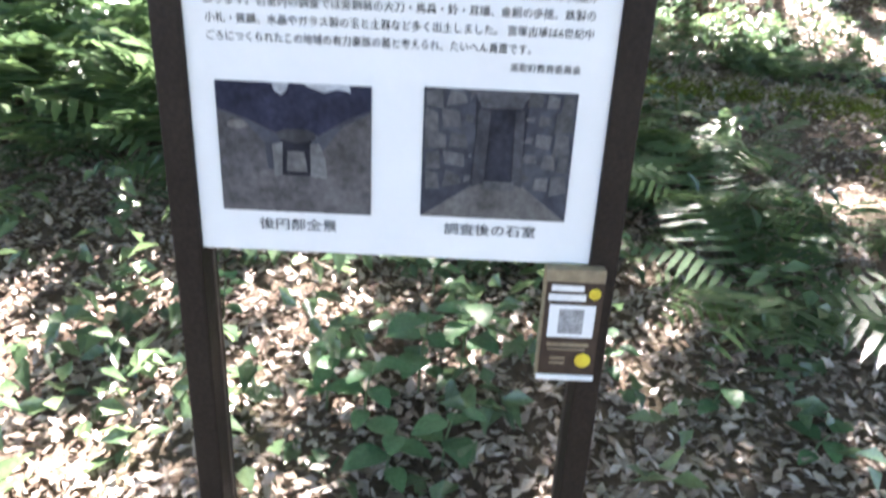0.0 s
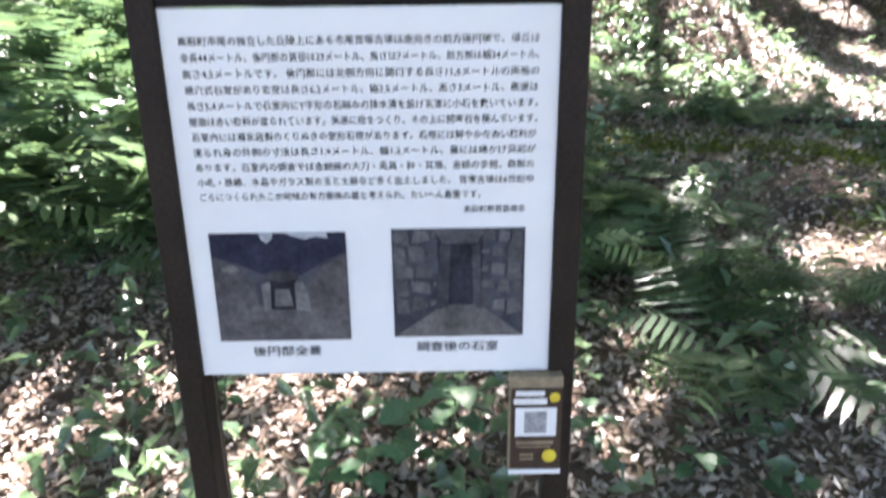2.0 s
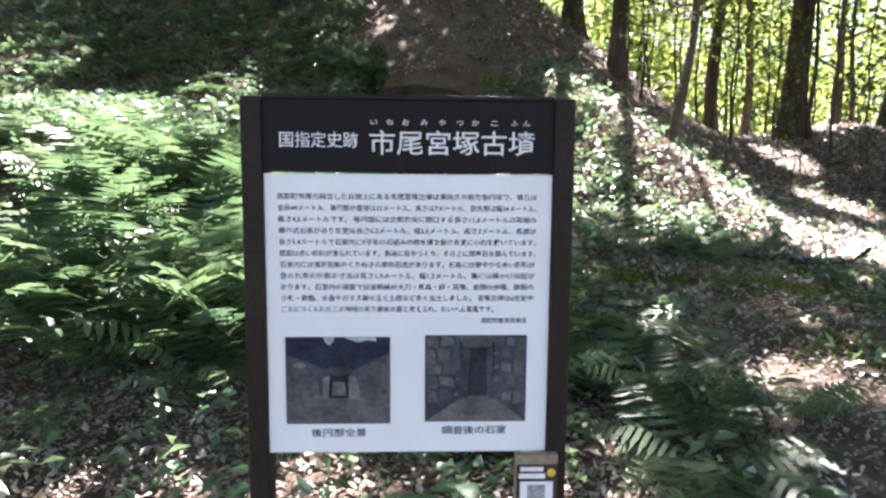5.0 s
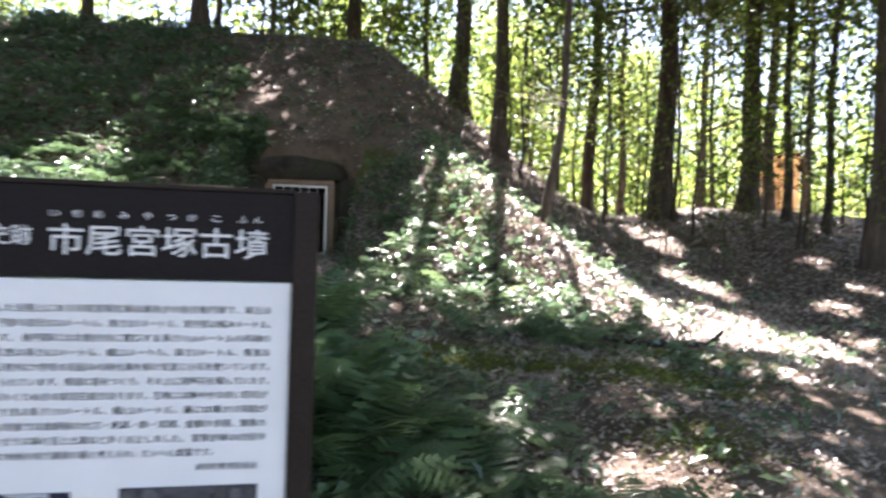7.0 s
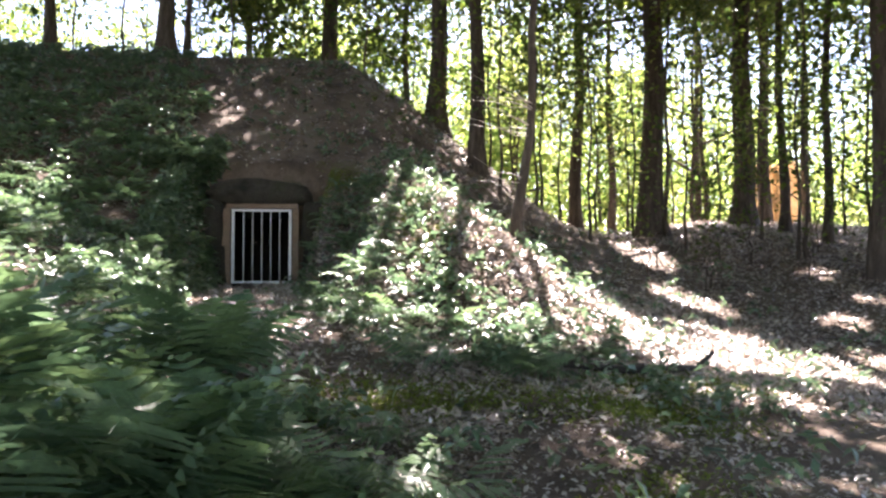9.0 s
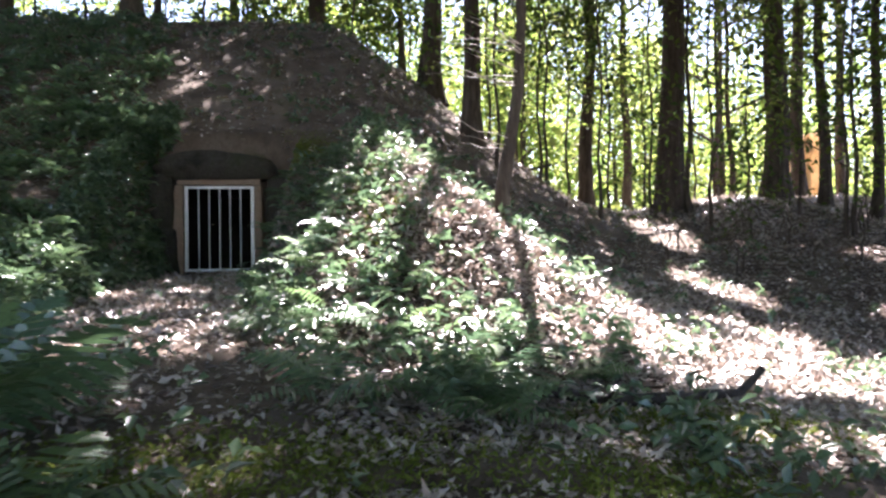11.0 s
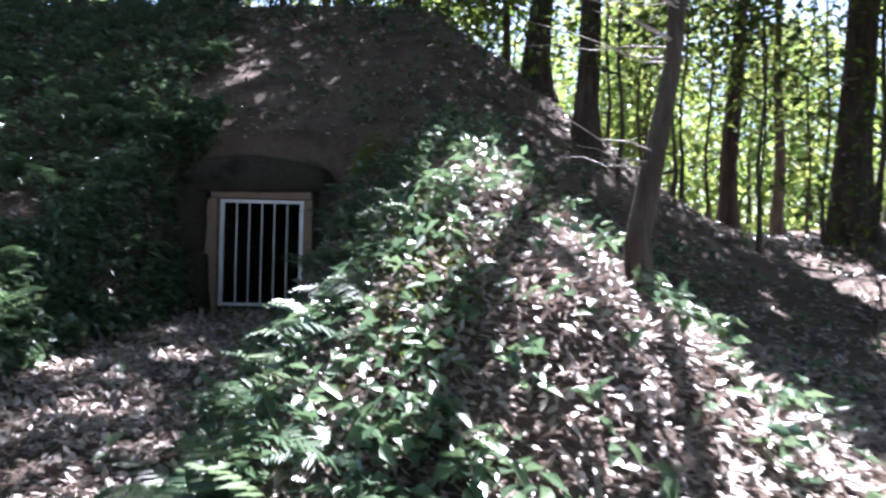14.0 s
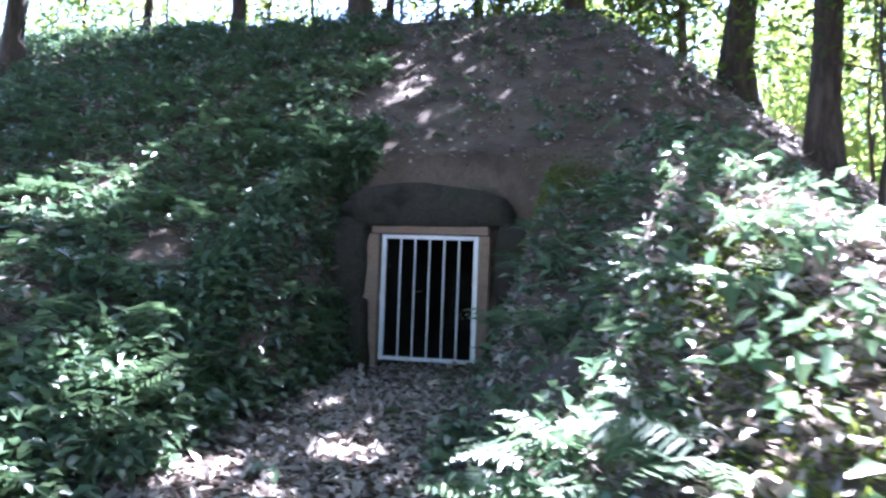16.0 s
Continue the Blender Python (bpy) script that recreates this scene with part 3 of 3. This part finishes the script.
        rr = diam * 0.2 * (1 - 0.5 * k / limbs)
        arm = new("limb", mesh_of("limb", *tube([p, q, e], [rr, rr * 0.6, rr * 0.15], 6), M_BARK, True))
        arm.parent = t
        tips += [q, e, e.lerp(q, 0.5) + Vector((0, 0, 0.4))]
    o = new("trunk", mesh_of("trunk", *join(pieces), M_BARK, True))
    o.parent = t
    if n_leaf:
        tips = np.array([tuple(v) for v in tips])
        c = tips[rng.integers(0, len(tips), n_leaf)] + rng.normal(0, 1, (n_leaf, 3)) * np.array([0.75, 0.75, 0.5]) * min(spread / 2.6, 3.0)
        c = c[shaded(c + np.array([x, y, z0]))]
        if len(c):
            o = new("crown", mesh_of("crown", *leaves(c, rng.uniform(0.6, 1.2, len(c)) * leaf, leaf * 0.5, plain=True), mat or M_LEAF))
            o.parent = t
    return t


def bearing(az, d):
    return 1.05 + d * math.sin(radians(az)), 0.62 + d * math.cos(radians(az))


for az, d, diam, tall in ((-11.9, 20.5, 0.5, 15), (-10.3, 21.5, 0.22, 11), (1.1, 23, 0.62, 16), (10.1, 19, 0.6, 15), (13.5, 16, 0.42, 15), (21.8, 20, 0.42, 14), (24.8, 23, 0.3, 12), (27.9, 18, 0.68, 16),
                          (34.7, 19, 0.62, 16), (36.2, 22, 0.4, 15), (37.6, 18, 0.26, 12), (40.4, 17, 0.22, 12), (43.8, 14, 0.42, 14), (-20, 22, 0.35, 13), (-31, 20, 0.4, 14), (7.5, 24, 0.3, 12), (-4, 26, 0.3, 12), (-26, 24, 0.25, 12), (31, 26, 0.2, 10), (29, 17.5, 0.13, 8), (32, 21, 0.16, 9)):
    make_tree(*bearing(az, d), diam, tall, 7.5 if 13 < az < 14 else 5.8 if az > 20 else 4.8 if diam > 0.3 else 3.5, 3600 if az > 20 else 2600 if az < -5 or 13 < az < 14 else 6500, leaf=0.26 if az > 20 else 0.34, spread=3.4, lean=(random.uniform(-.03, .03), random.uniform(-.02, .02)))
make_tree(3.72, 9.36, 0.15, 8.5, 4.2, 420, lean=(0.09, 0.02), limbs=6, leaf=0.12, spread=1.5, label="slender crooked young tree on the spur's crest", sweep=0.0)


def dead_twigs():
    t = tagged(new("dead_branch"), "pale bare dead twigs caught beside the slender tree", "branch")
    t.location = (3.8, 9.3, 3.0)
    r = random.Random(5)
    for z, n in ((0.0, 3), (0.75, 6), (1.05, 7)):
        for k in range(n):
            a, l = r.uniform(2.5, 3.7), r.uniform(0.5, 1.2)
            p = Vector((0.05 + z * 0.09, 0.06, z + r.uniform(-0.1, 0.1)))
            pts = [p]
            for i in range(4):
                a += r.uniform(-0.3, 0.3)
                pts.append(pts[-1] + Vector((math.cos(a), math.sin(a) * 0.7, r.uniform(-0.05, 0.4))) * l / 4)
            o = new("twig", mesh_of("twig", *tube(pts, [0.008, 0.006, 0.005, 0.003, 0.002], 5), M_TWIG))
            o.parent = t


M_TWIG = material("dead_wood", [(0.28, 0.24, 0.20), (0.45, 0.41, 0.36)], 12, 0.6, 0.1, 60)
dead_twigs()
# Saplings beyond 16 m take the leaf colour with sunlight painted in
for az, d in ((15.5, 15), (19, 17), (23, 15.5), (26, 20), (30.5, 16), (33, 20), (38.5, 15), (41.5, 19), (17, 21), (-15, 21), (-7, 20), (4, 21), (29.5, 22), (36, 16.5)):
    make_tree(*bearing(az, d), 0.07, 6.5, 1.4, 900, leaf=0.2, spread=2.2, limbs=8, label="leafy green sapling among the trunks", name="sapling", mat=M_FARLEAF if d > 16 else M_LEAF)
for az, d in ((39, 15), (43, 17), (47, 16), (51, 17), (55, 15.5), (45, 20)):
    make_tree(*bearing(az, d), 0.08, 7.0, 0.9, 800, leaf=0.2, spread=2.4, limbs=9, label="dark green understorey sapling at the hollow's edge", name="sapling")
for az, d in ((14.6, 18), (16.5, 19.5), (18.5, 17), (20.5, 18.5), (23.5, 19), (26.5, 17.5)):
    make_tree(*bearing(az, d), 0.07, 7.5, 1.8, 900, leaf=0.19, spread=2.0, limbs=9, label="slim green sapling beside the mound's shoulder", name="sapling")
for az, d, diam in ((46, 17, 0.4), (48.5, 13.5, 0.2), (50, 19, 0.5), (53, 16, 0.3), (56, 18, 0.4)):
    make_tree(*bearing(az, d), diam, 14, 5.5, 2600, leaf=0.26, spread=3.4)
for k in range(16):
    x, y = 7.2 + 0.42 * k + rng.uniform(-0.4, 0.4), 11.5 + rng.uniform(-1.5, 3.0) - 0.12 * k
    make_tree(x, y, 0.03, rng.uniform(0.7, 1.5), 0.15, 170, leaf=0.13, spread=0.8, limbs=6, label="low dark green shrub on the leafy bank", name="shrub")
for x, y in ((-9.5, 23), (-7.6, 25), (-6.2, 22.5), (-4.6, 24.5), (-3.0, 23.5), (-1.4, 25), (0.6, 24), (2.6, 25.5), (4.4, 24)):
    make_tree(x, y, 0.08, 6.5, 1.2, 900, leaf=0.2, spread=2.0, limbs=8, label="leafy sapling behind the crest of the mound", name="sapling")
for k in range(36):
    x, y = rng.uniform(-32, 40), rng.uniform(27, 58)
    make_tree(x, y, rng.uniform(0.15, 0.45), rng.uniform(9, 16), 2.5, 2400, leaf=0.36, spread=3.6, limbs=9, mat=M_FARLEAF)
# Trees added mostly out of view, their wide crowns there to block sun and sky
for x, y, n in ((-6.5, 5, 20000), (-8, 10, 11000), (-12, 15, 2000), (9.5, 4.5, 20000), (11.5, 10, 18000), (-5, -6, 9500), (7, -5, 9500), (-14, -4, 9500), (15, 0, 3000), (-10, -16, 10000), (6, -15, 10000), (-18, 7, 4000), (18, 14, 5000), (-17, 19, 2000), (20, 24, 4000), (25, 16, 4000), (16, 6, 4000),
                (-1.5, 27, 7000)):
    make_tree(x, y, 0.4, 16, 8.5, n, leaf=0.45, spread=10.0 if n > 9000 else 4.4, limbs=9)



def build_far_woods():
    n = 170000
    x, y = rng.uniform(-60, 75, n), rng.uniform(27, 75, n)
    z = ground(x, y) + np.abs(rng.normal(0, 1, n)) * 5.0
    clump = wave(x, y, 0.35) + wave(x + z, y - z, 0.8)
    k = clump > 0.22
    P = np.stack([x, y, z], 1)[k]
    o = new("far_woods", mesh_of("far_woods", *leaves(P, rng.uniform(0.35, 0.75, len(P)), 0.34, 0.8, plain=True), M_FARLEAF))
    tagged(o, "yellow-green undergrowth between far trunks, sunlight painted into its colour", "woods", kind="stuff")


build_far_woods()


# ---- ferns and ground cover ----
def frond(length, seed):
    """One arching frond: a rib with tapering leaflets on both sides."""
    r = np.random.default_rng(seed)
    V, F = [], []
    n = 15
    rib = []
    for i in range(n + 1):
        s = i / n
        rib.append(np.array([length * s * (1 - 0.12 * s), 0.0, length * (0.62 * s - 0.62 * s * s * (0.95 + 0.2 * r.random()))]))
    for i in range(1, n):
        s = i / n
        w = length * 0.30 * math.sin(math.pi * min(1, s * 0.8 + 0.2)) ** 0.9 * (1.06 - 0.5 * s) * (0.0 if s < 0.14 else 1)
        if w <= 0:
            continue
        h = length / n * 0.55
        for sd in (-1, 1):
            p = rib[i]
            tip = p + np.array([w * 0.35, sd * w, -w * (0.15 + 0.2 * r.random())])
            b = len(V)
            V += [p + [-h * 0.5, 0, 0], p + [h * 0.5, 0, 0], (p + tip) / 2 + [h * 0.55, 0, 0.004], tip, (p + tip) / 2 + [-h * 0.55, 0, 0.004]]
            F += [(b, b + 1, b + 2), (b, b + 2, b + 4), (b + 4, b + 2, b + 3)]
    for i in range(n):
        b = len(V)
        e = 0.004 * (1 - i / n) + 0.001
        V += [rib[i] + [0, e, 0], rib[i] - [0, e, 0], rib[i + 1] + [0, e * 0.8, 0], rib[i + 1] - [0, e * 0.8, 0]]
        F += [(b, b + 1, b + 2), (b + 1, b + 3, b + 2)]
    return np.array(V, float), np.array(F)


FRONDS = [frond(1.0, k) for k in range(4)]
FROND_MESH = [mesh_of("frond", v, f, M_FERN_OB) for v, f in FRONDS]


def turned(V, a, tip, s, at):
    c, d = math.cos(a), math.sin(a)
    ct, st = math.cos(tip), math.sin(tip)
    x, y, z = V[:, 0] * ct - V[:, 2] * st, V[:, 1], V[:, 0] * st + V[:, 2] * ct
    return np.stack([(x * c - y * d) * s + at[0], (x * d + y * c) * s + at[1], z * s + at[2]], 1)


def bare_face(x, y):
    """The steep bare earth above and beside the gate."""
    return (y > 13.4) & (x > -1.15 - 0.16 * (y - 14) + 0.25 * wave(x, y, 1.1)) & (x < 9)


def by_log(x, y):
    return (np.abs(y - 6.05 - 0.13 * (x - 3)) < 0.28) & (x > 2.8) & (x < 4.9)


def fern_density(x, y):
    left = sm((-x - 0.6) / 0.8) * sm((y - 2.6) / 1.2)
    behind = sm((y - 2.5) / 0.9) * (1 - sm((y - 5.6) / 1.2)) * (1 - sm((x - 0.75) / 0.4)) * sm((x + 6) / 2)
    spur = np.exp(-((x - 1.75) / 0.62) ** 2) * sm((y - 6.2) / 0.6) * (1 - sm((y - 12) / 2))
    front = np.exp(-((x - 2.9) / 0.8) ** 2 - ((y - 6.3) / 0.6) ** 2)
    clump = np.exp(-((x - 1.25) / 0.42) ** 2 - ((y - 3.0) / 0.8) ** 2)
    way = (np.abs(x - path_x(y) * 0.55) < 0.8) & (y > 6)
    d = np.clip(np.maximum.reduce([left, behind, spur, front, clump]), 0, 1)
    d = np.where(way | bare_face(x, y) | by_log(x, y), 0.0, d) * np.where((x < -0.5) & (y > 5.6), 0.6, 1)
    return d * (1 - 0.7 * sm((y - 13.5) / 4)) * (0.55 + 0.45 * np.clip(wave(x, y, 0.9) + 0.5, 0, 1))


def scatter(n, lo, hi, density):
    x, y = rng.uniform(lo[0], hi[0], n), rng.uniform(lo[1], hi[1], n)
    k = rng.random(n) < density(x, y)
    return x[k], y[k]


def build_ferns():
    x, y = scatter(5400, (-13, 2.0), (5, 20), fern_density)
    near = np.hypot(x - 1.6, (y - 5.0) * 0.8)
    order = np.argsort(near)
    V, F, n = [], [], 0
    for rank, i in enumerate(order):
        g = height(x[i], y[i])
        size, count = rng.uniform(0.32, 0.62) * (1.3 if y[i] < 5.6 and x[i] < 1.4 else 1.0), rng.integers(5, 9)
        high = -2.6 < x[i] < 0.55 and 3.1 < y[i] < 6.0
        rise, size = (0.45, size * 1.35) if high else (0.0, size)
        if rank < 150:
            fern = tagged(new("fern"), "green fern with arching fronds on the forest floor", "fern", "ferns on the banks")
            fern.location = (x[i], y[i], g)
            for k in range(count):
                o = new("frond", FROND_MESH[int(rng.integers(0, 4))])
                s = size * rng.uniform(0.8, 1.15)
                o.matrix_basis = Matrix.LocRotScale((0, 0, 0), Euler((rng.normal(0, 0.2), -rng.uniform(-0.1, 0.5) - rise, 6.283 * k / count + rng.normal(0, 0.25))), (s, s, s))
                o.parent = fern
            continue
        for k in range(count):
            v, f = FRONDS[int(rng.integers(0, 4))]
            V.append(turned(v, 6.283 * k / count + rng.normal(0, 0.25), rng.uniform(-0.1, 0.5) + rise, size * rng.uniform(0.8, 1.15), (x[i], y[i], g)))
            F.append(f + n)
            n += len(v)
    o = new("fern_bed", mesh_of("fern_bed", np.concatenate(V), np.concatenate(F), M_FERN))
    tagged(o, "dense bed of green ferns over the banks", "ferns", kind="stuff")


build_ferns()


def build_cover():
    def dens(x, y):
        way = (np.abs(x - path_x(y) * 0.55) < 0.78) & (y > 6) & (y < 14)
        trail = np.exp(-((x - 1.7 - 0.25 * (y - 2)) / 0.7) ** 2) * (1 - sm((y - 4.6) / 1.2))
        d = 0.35 + 0.65 * np.clip(wave(x, y, 1.3), 0, 1)
        d = d * np.where(bare_face(x, y), 0.10, 1) * (1 - 0.8 * sm((x - 3.9) / 1.0)) * (1 - 0.62 * sm((x - 2.3) / 0.5) * sm((y - 6.8) / 0.8))
        return np.where(way, 0.008, np.where((x < 1.2) & (y > 2.6) & (y < 5.6), 0.45, 1) * d * (1 - 0.9 * trail) * np.where(y < 2.4, 0.5, 1) * np.where((x > 1.9) & (y < 4.8), 0.18, 1) * np.where(((x - 1.9) / 1.5) ** 2 + ((y - 5.2) / 0.65) ** 2 < 1, 0.15, 1) * np.where((x < -1.0) & (y > 9), 0.65, 1))
    x, y = scatter(46000, (-13, 0.6), (9, 21), dens)
    m = 5
    k = ~by_log(x, y)
    x, y = x[k], y[k]
    ex, ey = rng.uniform(-2.2, -0.8, 1500), np.where(rng.random(1500) < 0.5, rng.uniform(14.1, 14.3, 1500), rng.uniform(14.1, 14.9, 1500))
    lx, ly = rng.uniform(-1.7, -0.75, 1300), rng.uniform(8.5, 14, 1300)
    x, y = np.concatenate([x, ex, lx]), np.concatenate([y, ey, ly])
    k = ~((np.abs(x) < 0.85) & (y > 13.9) & (ground(x, y) < 3.55))
    x, y = x[k], y[k]
    P = np.repeat(np.stack([x, y, ground(x, y) + rng.uniform(0.03, 0.22, len(x))], 1), m, 0)
    P += rng.normal(0, 0.03, P.shape)
    o = new("ground_cover", mesh_of("ground_cover", *leaves(P, rng.uniform(0.05, 0.13, len(P)) * (1 + 0.05 * np.maximum(P[:, 1] - 5, 0)), 0.055 * (1 + 0.05 * np.maximum(P[:, 1] - 5, 0)), 0.45, plain=True), M_PLANT))
    tagged(o, "low leafy green plants among dead leaves", "plants", kind="stuff")
    n, m = 110000, 52000
    x = np.concatenate([rng.uniform(-6, 15, n), rng.uniform(-3.2, 4.2, m), rng.uniform(1.8, 7.0, 32000), rng.uniform(-1.4, 1.3, 9000)])
    y = np.concatenate([0.2 + 21 * rng.random(n) ** 1.1, 0.3 + 4.6 * rng.random(m) ** 1.2, rng.uniform(5.2, 11, 32000), rng.uniform(7.5, 14, 9000)])
    k = rng.random(len(x)) < np.where((x > 8) & (y < 8), 0.2, 1) * np.where((x < -1.3) & (y > 4.5), 0.5, 1) * np.where((x > 1.7 + 0.2 * (y - 2)) & (y < 5), 0.3, 1) * np.where(bare_face(x, y), 0.2, 1) * np.where((x > 3.7 + 0.35 * (y - 9)) & (x < 7.2) & (y > 9), 0.5, 1)
    x, y = x[k], y[k]
    P = np.stack([x, y, ground(x, y) + rng.uniform(0.004, 0.03, len(x))], 1)
    size = rng.uniform(0.03, 0.085, len(P)) * np.where(y < 4.5, 0.75, 1) * (1 + 0.06 * np.maximum(y - 4, 0))
    o = new("leaf_litter", mesh_of("leaf_litter", *leaves(P, size, size * rng.uniform(0.35, 0.6, len(P)), 0.35, rng.normal(0, 0.25, (len(P), 1)), plain=True), M_LITTER))
    tagged(o, "brown and pale dry fallen leaves on soil", "leaves", kind="stuff")


build_cover()


M_SEED = material("broad_leaves", [(0.07, 0.16, 0.08), (0.10, 0.21, 0.10), (0.14, 0.25, 0.12)], 12, 0.4, 0.15, 90, 0.3, "object", spec=0.5)


def oval_leaf(size, a, lift):
    """A broad, pointed leaf, folded along its midrib."""
    V, F = [], []
    for i in range(7):
        u = i / 6
        w = size * 0.36 * math.sin(math.pi * u ** 0.75) ** 0.8
        zz = lift * size * u - 0.35 * size * u * u
        V += [(size * u, -w, zz + 0.22 * w), (size * u, 0, zz), (size * u, w, zz + 0.22 * w)]
    for i in range(6):
        for k in (0, 1):
            F.append((3 * i + k, 3 * i + 3 + k, 3 * i + 4 + k, 3 * i + 1 + k))
    V = np.array(V)
    c, d = math.cos(a), math.sin(a)
    return np.stack([V[:, 0] * c - V[:, 1] * d, V[:, 0] * d + V[:, 1] * c, V[:, 2]], 1), np.array(F)


def seedling(x, y, tall, n, size):
    s = tagged(new("seedling"), "young broadleaf seedling with oval green leaves", "plant", "seedlings by the board")
    g = height(x, y)
    s.location = (x, y, g)
    v, f = tube([(0, 0, -0.05), (0.01, 0.01, tall * 0.5), (0.03, 0, tall)], [0.005, 0.004, 0.002], 5)
    o = new("stem", mesh_of("stem", v, f, M_PLANT))
    o.parent = s
    for k in range(n):
        h = tall * (0.35 + 0.65 * k / max(1, n - 1))
        a = k * 2.4 + x * 9
        v, f = oval_leaf(size * (0.7 + 0.5 * ((k * 7) % 5) / 5), a, 0.1 + 0.1 * (k % 3))
        o = new("leaf", mesh_of("leaf", v + np.array([0.03 * h / tall + 0.012 * math.cos(a), 0.012 * math.sin(a), h]), f, M_SEED, True))
        o.parent = s


for x, y, h, n, sz in ((-0.20, 1.62, 0.22, 7, 0.11), (-0.05, 1.75, 0.30, 9, 0.12), (-0.12, 1.45, 0.16, 6, 0.12), (0.03, 1.5, 0.18, 6, 0.11), (0.08, 1.85, 0.26, 8, 0.11), (-0.32, 1.7, 0.2, 6, 0.10), (-0.02, 2.3, 0.34, 8, 0.12),
                        (0.85, 1.75, 0.12, 5, 0.09), (1.1, 1.6, 0.1, 5, 0.1), (0.55, 1.9, 0.14, 5, 0.09), (1.55, 2.05, 0.1, 5, 0.12), (-0.75, 2.1, 0.2, 6, 0.1)):
    seedling(x, y, h, n, sz)


M_DARKBARK = material("dark_dead_wood", [(0.012, 0.010, 0.009), (0.03, 0.024, 0.02), (0.05, 0.041, 0.034)], 6, 0.8, 0.6, 40)


def build_log():
    branch = tagged(new("fallen_branch"), "dark fallen branch lying on dead leaves", "branch")
    x0, y0 = 3.0, 6.05
    branch.location = (x0, y0, height(x0, y0))
    pts = []
    for i in range(16):
        s = i / 15
        x, y = x0 + 1.65 * s, y0 + 0.24 * s - 0.16 * math.sin(math.pi * s)
        pts.append((x, y, height(x, y) + 0.055 + 0.16 * max(0, s - 0.86) / 0.14))
    inv = Matrix.Translation(-branch.location)
    o = new("stem", mesh_of("stem", *tube(pts, [0.024 + 0.020 * math.sin(math.pi * min(1, 0.2 + i / 17)) for i in range(16)], 9, 0.3), M_DARKBARK, True))
    o.parent, o.matrix_parent_inverse = branch, inv
    for i, d in ((4, (-0.05, -0.22, 0.07)), (9, (0.12, 0.2, 0.12))):
        p = Vector(pts[i])
        o = new("twig", mesh_of("twig", *tube([p, p + Vector(d) * 0.6, p + Vector(d) + Vector((0.05, 0, 0.03))], [0.016, 0.011, 0.005], 6), M_DARKBARK, True))
        o.parent, o.matrix_parent_inverse = branch, inv


build_log()


M_MOSS = material("moss", [(0.09, 0.13, 0.02), (0.15, 0.19, 0.03), (0.20, 0.23, 0.05)], 9, 0.7, 0, 60, 0.3, "island")
M_SHEET = material("tan_sheet", [(0.52, 0.37, 0.22), (0.62, 0.47, 0.30), (0.70, 0.57, 0.40)], 2, 0.7, 0.1, 40, 0.5)


def build_moss():
    P = []
    for x, y, a, b, n in ((3.3, 4.9, 0.9, 0.4, 1700), (1.5, 5.2, 1.3, 0.5, 3600), (2.2, 9.9, 0.35, 0.8, 2500), (2.75, 3.6, 0.45, 0.5, 600), (1.35, 13.75, 0.55, 0.5, 2600), (-1.35, 13.9, 0.45, 0.4, 1600), (3.9, 5.7, 0.9, 0.3, 2600), (2.3, 8.6, 0.4, 0.7, 1600)):
        u, v = rng.normal(0, 0.5, n) * a + x, rng.normal(0, 0.5, n) * b + y
        P.append(np.stack([u, v, ground(u, v) + rng.uniform(0.005, 0.045, n)], 1))
    P = np.concatenate(P)
    o = new("moss", mesh_of("moss", *leaves(P, rng.uniform(0.02, 0.05, len(P)), 0.018, 0.7, plain=True), M_MOSS))
    tagged(o, "yellow-green moss and low grass on the path's edge", "moss", kind="stuff")


build_moss()


# Made-up sheet for a bright tan wall; translucent so that sun behind it glows through
def build_sheet():
    x, y = 18.6, 24.3
    g = height(x, y)
    V, F = [], []
    nx, nz = 20, 8
    for j in range(nz + 1):
        for i in range(nx + 1):
            u, v = i / nx - 0.5, j / nz
            V.append((2.0 * u, 0.09 * math.sin(13 * u + 2 * v) + 0.05 * math.sin(31 * u), 2.9 * v - 0.05 * math.sin(9 * u) * v))
    for j in range(nz):
        for i in range(nx):
            a = j * (nx + 1) + i
            F.append((a, a + 1, a + nx + 2, a + nx + 1))
    o = new("hanging_sheet", mesh_of("hanging_sheet", V, F, M_SHEET, True))
    o.matrix_world = pose(x, y, g - 0.02, 0, 0, -38)
    thick = o.modifiers.new("thickness", "SOLIDIFY")
    thick.thickness = 0.01
    tagged(o, "made-up translucent tan sheet in place of a bright wall behind the trunks", "sheet")


build_sheet()
